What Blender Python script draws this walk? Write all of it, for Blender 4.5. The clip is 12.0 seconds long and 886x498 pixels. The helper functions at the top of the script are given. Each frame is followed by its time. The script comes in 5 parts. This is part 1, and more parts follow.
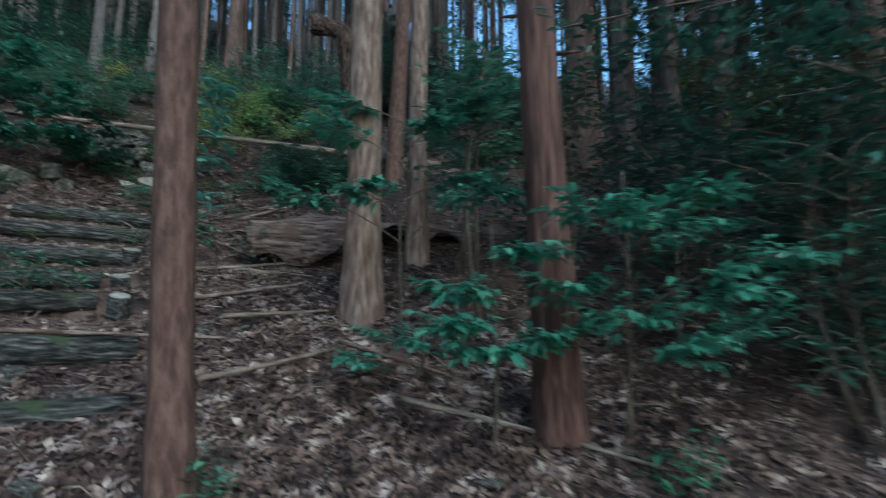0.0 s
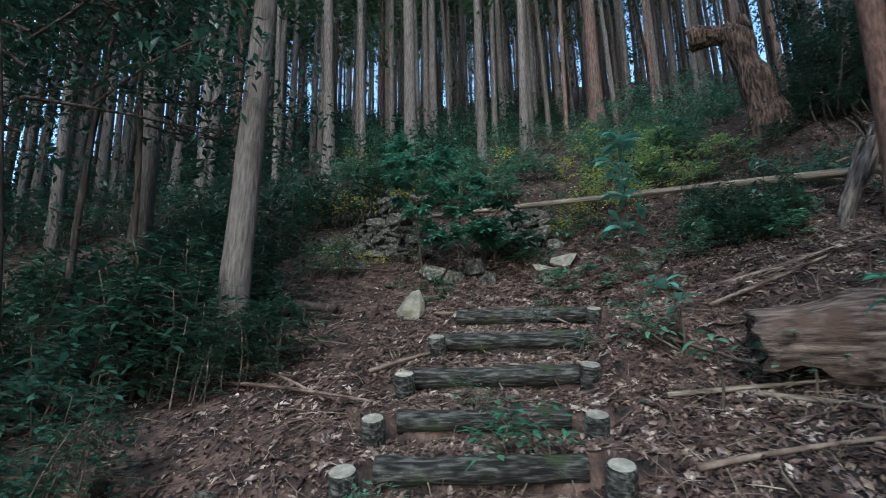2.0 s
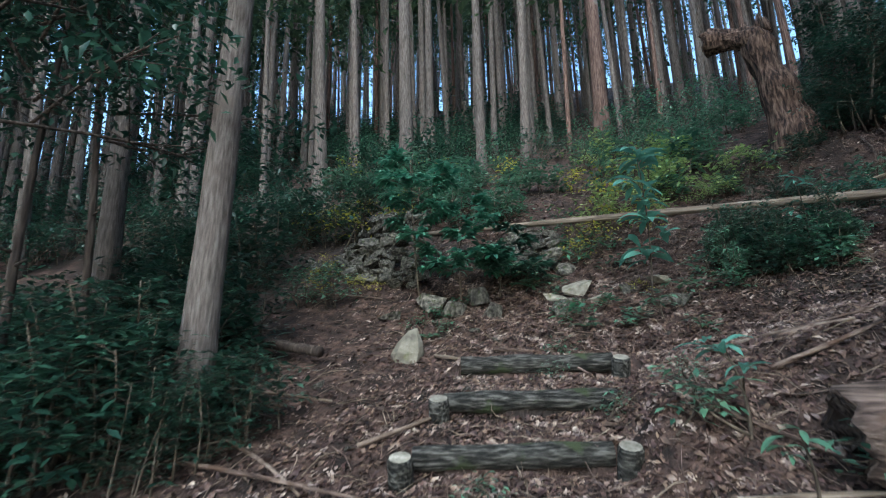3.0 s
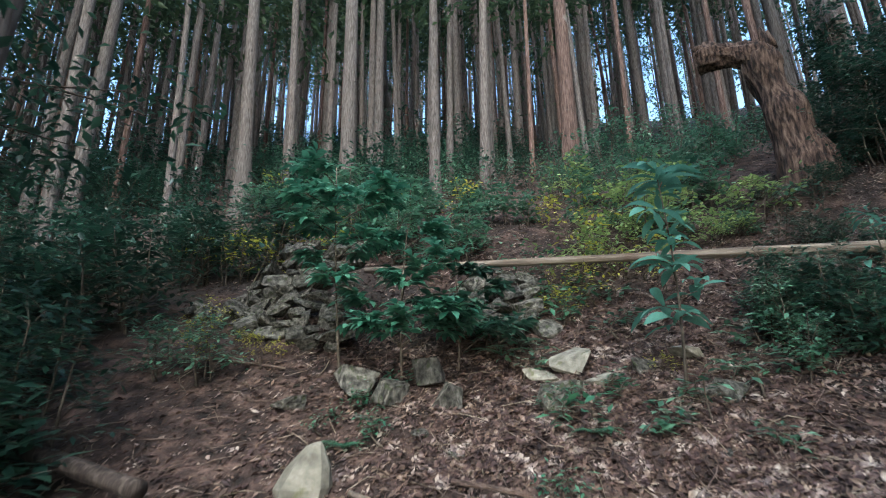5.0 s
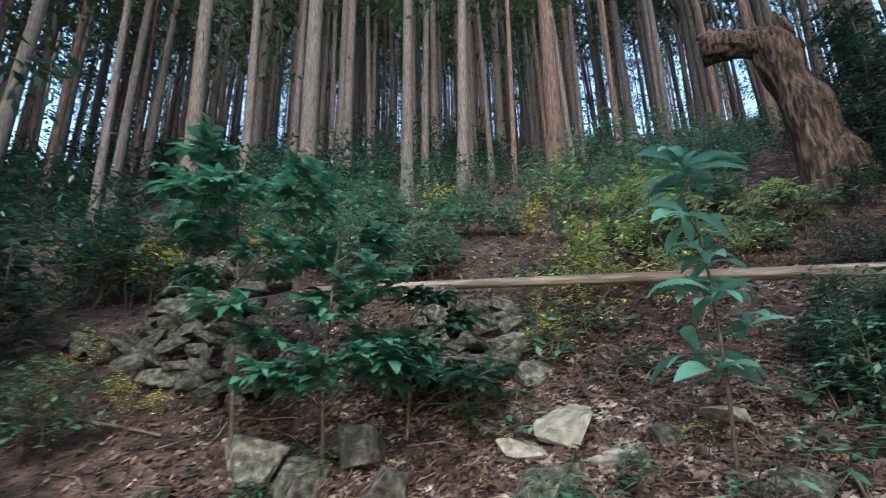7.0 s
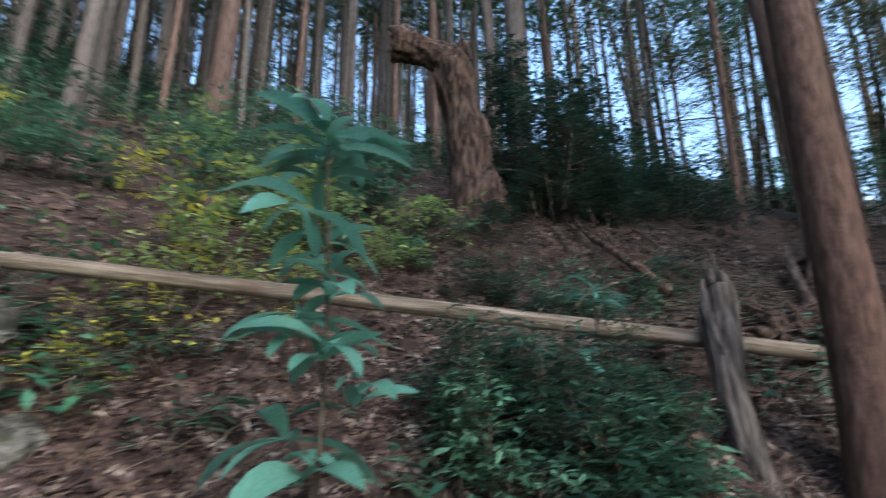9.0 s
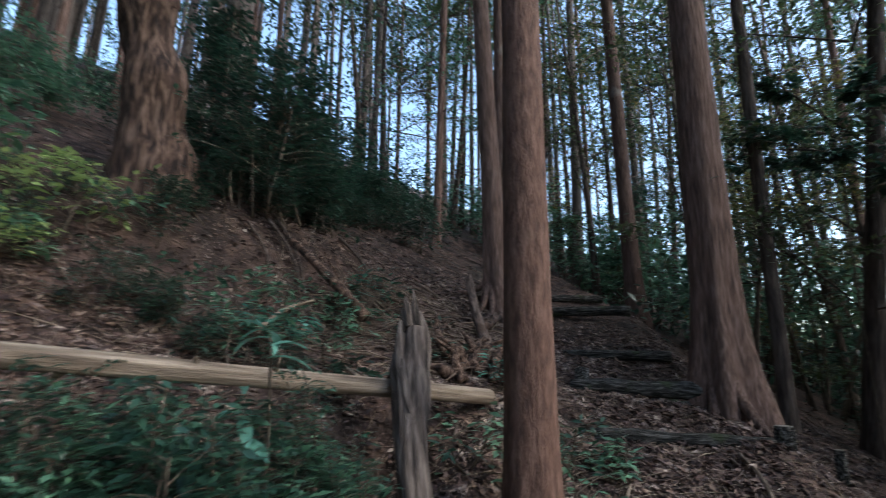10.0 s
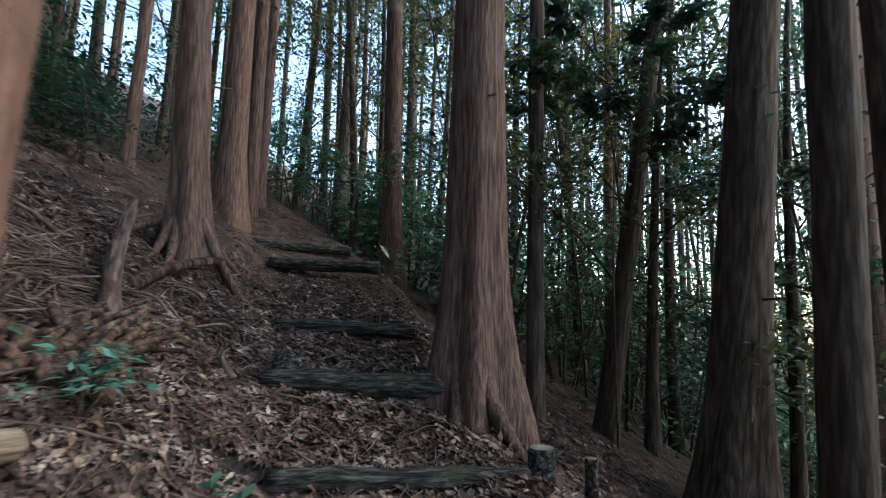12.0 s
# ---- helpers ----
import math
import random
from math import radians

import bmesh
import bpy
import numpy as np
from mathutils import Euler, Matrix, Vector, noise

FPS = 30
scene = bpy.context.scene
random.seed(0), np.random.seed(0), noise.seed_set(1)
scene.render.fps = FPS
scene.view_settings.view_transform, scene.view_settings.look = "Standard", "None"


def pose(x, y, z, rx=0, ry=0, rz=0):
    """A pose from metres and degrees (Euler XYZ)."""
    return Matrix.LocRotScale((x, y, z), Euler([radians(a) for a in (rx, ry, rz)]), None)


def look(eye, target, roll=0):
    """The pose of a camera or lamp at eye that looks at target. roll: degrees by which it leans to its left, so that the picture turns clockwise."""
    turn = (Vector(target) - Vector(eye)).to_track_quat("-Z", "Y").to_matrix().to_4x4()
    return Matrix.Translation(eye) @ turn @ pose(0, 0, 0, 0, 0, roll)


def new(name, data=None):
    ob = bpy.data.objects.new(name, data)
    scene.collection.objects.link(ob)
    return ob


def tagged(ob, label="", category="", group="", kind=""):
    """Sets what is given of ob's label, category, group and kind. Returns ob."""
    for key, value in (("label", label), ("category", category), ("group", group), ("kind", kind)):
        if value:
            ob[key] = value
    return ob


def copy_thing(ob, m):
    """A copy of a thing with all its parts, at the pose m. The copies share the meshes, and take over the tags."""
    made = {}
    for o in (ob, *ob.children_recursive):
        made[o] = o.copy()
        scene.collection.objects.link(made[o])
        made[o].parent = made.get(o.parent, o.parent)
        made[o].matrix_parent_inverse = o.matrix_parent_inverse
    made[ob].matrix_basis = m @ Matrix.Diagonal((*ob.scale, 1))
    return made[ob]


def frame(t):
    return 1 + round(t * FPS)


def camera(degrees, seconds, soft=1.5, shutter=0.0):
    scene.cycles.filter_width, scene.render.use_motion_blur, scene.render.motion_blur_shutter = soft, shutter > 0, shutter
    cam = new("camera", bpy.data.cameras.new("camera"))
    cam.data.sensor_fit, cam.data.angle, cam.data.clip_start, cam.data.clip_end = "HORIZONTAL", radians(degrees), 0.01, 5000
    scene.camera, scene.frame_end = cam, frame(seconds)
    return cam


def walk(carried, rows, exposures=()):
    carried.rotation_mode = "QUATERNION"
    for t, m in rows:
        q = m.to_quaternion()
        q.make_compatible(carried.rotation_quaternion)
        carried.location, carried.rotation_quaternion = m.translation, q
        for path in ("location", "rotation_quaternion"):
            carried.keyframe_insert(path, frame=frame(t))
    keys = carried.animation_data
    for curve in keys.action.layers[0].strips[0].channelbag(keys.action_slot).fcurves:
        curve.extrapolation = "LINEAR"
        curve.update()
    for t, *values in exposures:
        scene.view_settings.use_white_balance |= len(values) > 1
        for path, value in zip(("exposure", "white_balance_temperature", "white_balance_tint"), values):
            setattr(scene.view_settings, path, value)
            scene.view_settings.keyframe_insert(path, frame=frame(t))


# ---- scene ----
cam = camera(82.1, 12.0, soft=1.0, shutter=0.4)
METRES, EYE, TILT, LEAN, TURN = 9.0, 1.45, 0.0, 0.0, 0.0
ROWS = [
    (0.0, 0.0, 0.0, 0.0, -0.03, 7.41, -0.24),
    (0.5, -0.0273, 0.052, 0.0097, 11.78, 9.15, 0.35),
    (1.0, -0.0501, 0.0875, 0.0247, 23.44, 10.37, 0.78),
    (1.5, -0.0878, 0.1039, 0.0478, 34.71, 11.52, 1.14),
    (2.0, -0.1248, 0.1062, 0.059, 39.55, 12.76, 1.23),
    (2.5, -0.1496, 0.1247, 0.07, 39.64, 12.52, 1.27),
    (3.0, -0.1658, 0.1496, 0.1021, 39.1, 13.04, 1.43),
    (3.5, -0.1912, 0.1827, 0.1099, 37.33, 14.44, 1.28),
    (5.5, -0.2865, 0.3236, 0.1805, 32.56, 16.52, 1.08),
    (6.0, -0.2973, 0.3409, 0.191, 32.4, 16.98, 1.12),
    (6.5, -0.3107, 0.3721, 0.1927, 32.92, 17.36, 1.23),
    (8.5, -0.3143, 0.5038, 0.2274, 7.56, 16.67, 1.01),
    (9.0, -0.3084, 0.5318, 0.2402, -6.84, 14.92, 0.51),
    (9.5, -0.2984, 0.5606, 0.2652, -25.8, 14.21, -0.17),
    (10.0, -0.2768, 0.5883, 0.2802, -40.19, 12.93, -0.57),
    (10.5, -0.2518, 0.6126, 0.291, -47.27, 11.59, -0.69),
    (11.0, -0.2113, 0.6246, 0.2971, -53.67, 10.43, -0.94),
    (11.5, -0.1617, 0.6383, 0.3003, -62.72, 9.09, -1.25),
    (12.0, -0.1051, 0.6577, 0.3033, -65.16, 7.72, -1.25),
]
walk(cam, [(t, pose(0, 0, EYE, TILT, LEAN, TURN) @ pose(METRES * x, METRES * y, METRES * z, 90 + pitch, roll, yaw)) for t, x, y, z, yaw, pitch, roll in ROWS], [(0.0, 1.30, 5050, -9), (1.0, 1.40, 5300, -3), (2.5, 1.74, 5500, -2), (5.5, 2.18, 5850, 1), (8.5, 2.15, 5950, 4), (9.5, 1.92, 5950, 4), (10.5, 1.88, 6450, 6), (12.0, 2.3, 6300, 2)])

# ---- world, sun, exposure ----
world = bpy.data.worlds.new("sky")
scene.world = world
world.use_nodes = True
wn = world.node_tree.nodes
sky = wn.new("ShaderNodeTexSky")
sky.sky_type = "NISHITA"
sky.sun_disc = False
sky.sun_elevation, sky.sun_rotation = radians(38), radians(150)
sky.air_density, sky.dust_density = 1.0, 2.0
world.node_tree.links.new(sky.outputs[0], wn["Background"].inputs[0])
wn["Background"].inputs[1].default_value = 0.15

sun = new("sun", bpy.data.lights.new("sun", "SUN"))
sun.data.energy, sun.data.angle, sun.data.color = 0.75, radians(20), (1.0, 0.95, 0.88)
sun.matrix_world = look((0, 0, 40), (-20, 34, -12))


# ---- materials ----
def material(name, stops, scale=8.0, stretch=(1, 1, 1), rough=0.85, bump=0.4, fine=60.0, vary=0.25, detail=8.0,
             spots=None, spot_scale=3.0, spot_from=0.55, depth=0.02, spec=0.3, island=False, dirt=0.35):
    """Colour ramp over noise, with a second fine noise, optional spots of another colour, and relief."""
    m = bpy.data.materials.new(name)
    m.use_nodes = True
    n, l = m.node_tree.nodes, m.node_tree.links
    b = n["Principled BSDF"]
    co = n.new("ShaderNodeTexCoord")
    mp = n.new("ShaderNodeMapping")
    mp.inputs["Scale"].default_value = stretch
    l.new(co.outputs["Object"], mp.inputs["Vector"])
    info = n.new("ShaderNodeObjectInfo")
    shift = n.new("ShaderNodeVectorMath")
    shift.operation = "MULTIPLY_ADD"
    l.new(info.outputs["Random"], shift.inputs[0])
    shift.inputs[1].default_value = (31, 17, 53)
    l.new(mp.outputs[0], shift.inputs[2])
    big = n.new("ShaderNodeTexNoise")
    big.inputs["Scale"].default_value, big.inputs["Detail"].default_value = scale, detail
    l.new(shift.outputs[0], big.inputs["Vector"])
    small = n.new("ShaderNodeTexNoise")
    small.inputs["Scale"].default_value, small.inputs["Detail"].default_value = fine, 4.0
    l.new(shift.outputs[0], small.inputs["Vector"])
    ramp = n.new("ShaderNodeValToRGB")
    while len(ramp.color_ramp.elements) < len(stops):
        ramp.color_ramp.elements.new(0.5)
    for e, (p, c) in zip(ramp.color_ramp.elements, stops):
        e.position, e.color = p, (*c, 1)
    l.new(big.outputs[0], ramp.inputs[0])
    colour = ramp.outputs[0]
    if spots:
        sp = n.new("ShaderNodeTexNoise")
        sp.inputs["Scale"].default_value, sp.inputs["Detail"].default_value = spot_scale, 6.0
        l.new(co.outputs["Object"], sp.inputs["Vector"])
        rs = n.new("ShaderNodeMapRange")
        rs.inputs[1].default_value, rs.inputs[2].default_value = spot_from, spot_from + 0.08
        l.new(sp.outputs[0], rs.inputs[0])
        mx = n.new("ShaderNodeMix")
        mx.data_type = "RGBA"
        l.new(rs.outputs[0], mx.inputs[0])
        l.new(colour, mx.inputs[6])
        mx.inputs[7].default_value = (*spots, 1)
        colour = mx.outputs[2]
    hsv = n.new("ShaderNodeHueSaturation")
    l.new(colour, hsv.inputs["Color"])
    rnd = info.outputs["Random"]
    if island:
        rnd = n.new("ShaderNodeNewGeometry").outputs["Random Per Island"]
        mr = n.new("ShaderNodeMapRange")
        mr.inputs[3].default_value, mr.inputs[4].default_value = 0.47, 0.53
        l.new(rnd, mr.inputs[0])
        l.new(mr.outputs[0], hsv.inputs["Hue"])
    va = n.new("ShaderNodeMath")
    va.operation = "MULTIPLY_ADD"
    va.inputs[1].default_value, va.inputs[2].default_value = 2 * vary, 1 - vary
    l.new(rnd, va.inputs[0])
    vb = n.new("ShaderNodeMath")
    vb.operation = "MULTIPLY_ADD"
    vb.inputs[1].default_value, vb.inputs[2].default_value = 2 * dirt, 1 - dirt
    l.new(small.outputs[0], vb.inputs[0])
    vc = n.new("ShaderNodeMath")
    vc.operation = "MULTIPLY"
    l.new(va.outputs[0], vc.inputs[0])
    l.new(vb.outputs[0], vc.inputs[1])
    l.new(vc.outputs[0], hsv.inputs["Value"])
    l.new(hsv.outputs[0], b.inputs["Base Color"])
    b.inputs["Roughness"].default_value = rough
    b.inputs["Specular IOR Level"].default_value = spec
    if bump:
        add = n.new("ShaderNodeMath")
        add.operation = "MULTIPLY_ADD"
        add.inputs[1].default_value = 0.35
        l.new(small.outputs[0], add.inputs[0])
        l.new(big.outputs[0], add.inputs[2])
        bp = n.new("ShaderNodeBump")
        bp.inputs["Strength"].default_value, bp.inputs["Distance"].default_value = bump, depth
        l.new(add.outputs[0], bp.inputs["Height"])
        l.new(bp.outputs[0], b.inputs["Normal"])
    return m


def leaf_material(name, dark, light, rough=0.45, thin=0.36, vary=0.35):
    """Leaf: green varying from leaf to leaf, some light passing through."""
    m = bpy.data.materials.new(name)
    m.use_nodes = True
    n, l = m.node_tree.nodes, m.node_tree.links
    b = n["Principled BSDF"]
    geo = n.new("ShaderNodeNewGeometry")
    ramp = n.new("ShaderNodeValToRGB")
    ramp.color_ramp.elements[0].color, ramp.color_ramp.elements[1].color = (*dark, 1), (*light, 1)
    l.new(geo.outputs["Random Per Island"], ramp.inputs[0])
    co = n.new("ShaderNodeTexCoord")
    sp = n.new("ShaderNodeTexNoise")
    sp.inputs["Scale"].default_value = 25.0
    l.new(co.outputs["Object"], sp.inputs["Vector"])
    hsv = n.new("ShaderNodeHueSaturation")
    va = n.new("ShaderNodeMath")
    va.operation = "MULTIPLY_ADD"
    va.inputs[1].default_value, va.inputs[2].default_value = 2 * vary, 1 - vary
    l.new(sp.outputs[0], va.inputs[0])
    l.new(va.outputs[0], hsv.inputs["Value"])
    l.new(ramp.outputs[0], hsv.inputs["Color"])
    l.new(hsv.outputs[0], b.inputs["Base Color"])
    b.inputs["Roughness"].default_value = rough
    tr = n.new("ShaderNodeBsdfTranslucent")
    l.new(hsv.outputs[0], tr.inputs[0])
    mix = n.new("ShaderNodeMixShader")
    mix.inputs[0].default_value = thin
    l.new(b.outputs[0], mix.inputs[1])
    l.new(tr.outputs[0], mix.inputs[2])
    l.new(mix.outputs[0], n["Material Output"].inputs[0])
    return m


SOIL = material("forest_soil", [(0.34, (0.013, 0.0085, 0.007)), (0.5, (0.043, 0.026, 0.021)), (0.66, (0.105, 0.066, 0.053))],
                scale=7, fine=45, bump=0.9, depth=0.05, vary=0.0, dirt=0.7, detail=12, spots=(0.022, 0.016, 0.0135), spot_scale=0.55, spot_from=0.52)
BARK_RED = material("cedar_bark", [(0.34, (0.052, 0.031, 0.025)), (0.5, (0.115, 0.069, 0.055)), (0.66, (0.185, 0.125, 0.104))],
                    scale=4, stretch=(14, 14, 1.2), fine=30, bump=0.9, depth=0.012, vary=0.2, spots=(0.19, 0.165, 0.145), spot_scale=2.2, spot_from=0.62)
BARK_GREY = material("cypress_bark", [(0.34, (0.060, 0.048, 0.043)), (0.5, (0.112, 0.093, 0.085)), (0.68, (0.172, 0.150, 0.139))],
                     scale=4, stretch=(14, 14, 1.8), fine=26, bump=0.8, depth=0.018, vary=0.16, spots=(0.135, 0.108, 0.096), spot_scale=1.5, spot_from=0.58)
BARK_SMOOTH = material("smooth_bark", [(0.33, (0.052, 0.028, 0.021)), (0.5, (0.093, 0.050, 0.038)), (0.68, (0.140, 0.082, 0.064))],
                       scale=4, stretch=(9, 9, 2.6), fine=26, bump=1.0, depth=0.014, vary=0.12, spots=(0.10, 0.060, 0.046), spot_scale=4.0, spot_from=0.6)
BARK_DEEP = material("deep_red_bark", [(0.36, (0.026, 0.013, 0.010)), (0.5, (0.082, 0.040, 0.031)), (0.66, (0.15, 0.085, 0.067))],
                     scale=4, stretch=(16, 16, 0.9), fine=26, bump=1.0, depth=0.016, vary=0.1)
BARK_PALE = material("peeling_pale_bark", [(0.34, (0.080, 0.050, 0.038)), (0.5, (0.165, 0.112, 0.088)), (0.66, (0.27, 0.205, 0.168))],
                     scale=4, stretch=(9, 9, 1.6), fine=24, bump=0.9, depth=0.014, vary=0.1, spots=(0.13, 0.082, 0.062), spot_scale=3.0, spot_from=0.58)
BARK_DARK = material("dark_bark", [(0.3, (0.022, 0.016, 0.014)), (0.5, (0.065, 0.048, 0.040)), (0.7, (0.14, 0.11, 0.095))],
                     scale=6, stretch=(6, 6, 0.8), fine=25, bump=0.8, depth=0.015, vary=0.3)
LOG_OLD = material("weathered_log", [(0.40, (0.009, 0.0085, 0.0075)), (0.52, (0.042, 0.040, 0.036)), (0.66, (0.13, 0.125, 0.115))],
                   scale=9, stretch=(1.2, 6, 6), fine=40, bump=1.0, depth=0.03, vary=0.2, spots=(0.040, 0.052, 0.024), spot_scale=6.0, spot_from=0.56)
CUT_WOOD = material("weathered_end_grain", [(0.3, (0.12, 0.11, 0.088)), (0.55, (0.25, 0.232, 0.195)), (0.75, (0.40, 0.375, 0.325))],
                    scale=18, fine=90, bump=0.4, depth=0.006, vary=0.2)
PALE_WOOD = material("peeled_wood", [(0.3, (0.075, 0.056, 0.042)), (0.5, (0.175, 0.137, 0.106)), (0.7, (0.31, 0.26, 0.21))],
                     scale=4, stretch=(0.6, 9, 9), fine=30, bump=1.0, depth=0.014, vary=0.1, spots=(0.13, 0.09, 0.065), spot_scale=2.5, spot_from=0.6)
ROTTEN = material("rotten_wood", [(0.36, (0.026, 0.016, 0.013)), (0.5, (0.125, 0.086, 0.070)), (0.66, (0.25, 0.190, 0.158))],
                  scale=4, stretch=(1.2, 8, 8), fine=30, bump=1.0, depth=0.03, vary=0.15, spots=(0.09, 0.055, 0.04), spot_scale=4.0, spot_from=0.56)
LOG_GREY = material("grey_rotten_wood", [(0.36, (0.022, 0.017, 0.015)), (0.5, (0.085, 0.066, 0.058)), (0.65, (0.19, 0.155, 0.137))],
                    scale=4, stretch=(0.9, 8, 8), fine=30, bump=1.0, depth=0.03, vary=0.1)
ROTTEN_RED = material("rotten_red_wood", [(0.38, (0.018, 0.011, 0.009)), (0.5, (0.078, 0.046, 0.034)), (0.66, (0.19, 0.128, 0.096))],
                      scale=3, stretch=(9, 9, 1.6), fine=30, bump=1.0, depth=0.03, vary=0.15)
STONE = material("field_stone", [(0.34, (0.026, 0.024, 0.021)), (0.5, (0.098, 0.091, 0.078)), (0.7, (0.225, 0.21, 0.18))],
                 scale=7, fine=50, bump=1.0, depth=0.04, vary=0.35, spots=(0.052, 0.060, 0.030), spot_scale=6, spot_from=0.57)
STONE_PALE = material("pale_stone", [(0.3, (0.12, 0.11, 0.088)), (0.5, (0.215, 0.198, 0.16)), (0.7, (0.32, 0.30, 0.25))],
                      scale=6, fine=40, bump=0.7, depth=0.02, vary=0.15, spots=(0.13, 0.125, 0.075), spot_scale=5, spot_from=0.6)
TWIG = material("dead_twig", [(0.3, (0.050, 0.034, 0.027)), (0.5, (0.115, 0.082, 0.066)), (0.7, (0.23, 0.178, 0.148))],
                scale=9, fine=50, bump=0.4, depth=0.004, vary=0.45, island=True)
LITTER = material("dry_leaf", [(0.38, (0.034, 0.020, 0.016)), (0.52, (0.095, 0.056, 0.046)), (0.70, (0.29, 0.23, 0.205))],
                  scale=9, fine=60, bump=0.3, depth=0.004, vary=0.75, island=True, rough=0.7)
STEM = material("shrub_stem", [(0.3, (0.035, 0.027, 0.020)), (0.55, (0.080, 0.063, 0.048)), (0.75, (0.16, 0.132, 0.104))],
                scale=12, fine=60, bump=0.4, depth=0.004, vary=0.3)
LEAF_GREEN = leaf_material("glossy_green_leaf", (0.030, 0.090, 0.062), (0.160, 0.320, 0.200), rough=0.32)
LEAF_BRIGHT = leaf_material("bright_green_leaf", (0.035, 0.12, 0.075), (0.085, 0.23, 0.125), rough=0.36)
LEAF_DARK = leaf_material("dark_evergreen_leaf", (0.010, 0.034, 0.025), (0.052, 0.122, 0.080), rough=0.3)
LEAF_LIME = leaf_material("yellow_green_leaf", (0.16, 0.28, 0.10), (0.44, 0.54, 0.20), rough=0.45)
LEAF_SPRAY = leaf_material("fresh_sapling_leaf", (0.035, 0.135, 0.090), (0.130, 0.320, 0.215), rough=0.3)
LEAF_YELLOW = leaf_material("yellowing_leaf", (0.30, 0.34, 0.06), (0.72, 0.64, 0.10), rough=0.5)
# glossy green leaf; the pale blue of reflected sky is in its base colour
LEAF_SKY_SHEEN = leaf_material("sky_sheen_green_leaf", (0.055, 0.165, 0.125), (0.175, 0.38, 0.31), rough=0.22)
LEAF_CANOPY = leaf_material("conifer_foliage", (0.030, 0.062, 0.038), (0.085, 0.13, 0.065), rough=0.6, thin=0.42)
LEAF_OLIVE = leaf_material("olive_leaf", (0.022, 0.038, 0.018), (0.11, 0.145, 0.06), rough=0.4)
LEAF_AUTUMN = leaf_material("thin_autumn_leaf", (0.07, 0.10, 0.03), (0.24, 0.19, 0.07), rough=0.6, thin=0.4)


# ---- mesh tools ----
class Shape:
    """Vertices and faces gathered for one mesh."""

    def __init__(self):
        self.v, self.f, self.count = [], [], 0

    def add(self, verts, faces):
        self.v.extend(verts)
        c = self.count
        self.f.extend(tuple(i + c for i in q) for q in faces)
        self.count += len(verts)

    def mesh(self, name, mat, smooth=True):
        me = bpy.data.meshes.new(name)
        me.from_pydata(self.v, [], self.f)
        me.materials.append(mat)
        if smooth:
            me.polygons.foreach_set("use_smooth", [True] * len(me.polygons))
        me.update()
        return me


def part(name, shape, mat, parent=None, label="", smooth=True):
    """One mesh object, under a thing or part if one is given."""
    ob = new(name, shape if isinstance(shape, bpy.types.Mesh) else shape.mesh(name, mat, smooth))
    if parent:
        ob.parent = parent
    if label:
        ob["label"] = label
    return ob


def thing(name, place, label, category, group="", kind="", turn=0.0, scale=1.0):
    """An Empty at the thing's base."""
    ob = new(name)
    ob.empty_display_size = 0.1
    ob.matrix_basis = pose(*place, 0, 0, turn) @ Matrix.Scale(scale, 4)
    return tagged(ob, label, category, group, kind)


def tube(sh, points, radii, sides=8, rough=0.0, seed=0.0, lobes=0, lobe=0.0, cap=True, ridge=0.0):
    """A tube through points; rough: uneven skin; lobes: root flutes that fade along it; ridge: furrows."""
    pts = [Vector(p) for p in points]
    verts, faces = [], []
    side = None
    for i, (p, r) in enumerate(zip(pts, radii)):
        d = (pts[min(i + 1, len(pts) - 1)] - pts[max(i - 1, 0)]).normalized()
        if side is None:
            side = d.orthogonal().normalized()
        side = (side - d * side.dot(d)).normalized()
        other = d.cross(side)
        fade = lobe * max(0.0, 1 - i / max(1, len(pts) * 0.35)) ** 2
        for k in range(sides):
            a = 2 * math.pi * k / sides
            w = side * math.cos(a) + other * math.sin(a)
            rr = r
            if lobes:
                rr *= 1 + fade * (0.5 + 0.5 * math.cos(lobes * a + seed + 0.8 * math.sin(2 * a + seed)))
            if rough:
                q = p + w * r
                rr *= 1 + rough * noise.noise((q.x * 3 / max(r, 0.05) * 0.12 + seed, q.y * 3 / max(r, 0.05) * 0.12, q.z * 2.5))
            if ridge:
                rr += ridge * noise.noise((math.cos(a) * 5 + seed, math.sin(a) * 5, i * 0.35))
            verts.append(p + w * rr)
    n = len(pts)
    for i in range(n - 1):
        for k in range(sides):
            j = (k + 1) % sides
            faces.append((i * sides + k, i * sides + j, (i + 1) * sides + j, (i + 1) * sides + k))
    if cap:
        faces.append(tuple(range(sides))[::-1])
        faces.append(tuple((n - 1) * sides + k for k in range(sides)))
    sh.add(verts, faces)


def leaf(sh, base, way, up, length, width, fold=0.25, droop=0.15):
    """One leaf of four triangles, folded along its rib and bent at the tip."""
    way = way.normalized()
    side = way.cross(up)
    if side.length < 1e-4:
        side = way.orthogonal()
    side.normalize()
    nrm = side.cross(way)
    mid = base + way * length * 0.48 - nrm * fold * width * 0.5
    tip = base + way * length - nrm * droop * length
    e = base + way * length * 0.45
    sh.add([base, e + side * width * 0.5, tip, e - side * width * 0.5, mid], [(0, 1, 4), (1, 2, 4), (2, 3, 4), (3, 0, 4)])


def thin_leaf(sh, base, way, up, length, width, droop=0.12):
    """A leaf seen from afar: two triangles that meet along its rib."""
    way = way.normalized()
    side = way.cross(up)
    if side.length < 1e-4:
        side = way.orthogonal()
    side.normalize()
    nrm = side.cross(way)
    e = base + way * length * 0.45 + nrm * width * 0.12
    sh.add([base, e + side * width * 0.5, base + way * length - nrm * droop * length, e - side * width * 0.5], [(0, 1, 2), (0, 2, 3)])


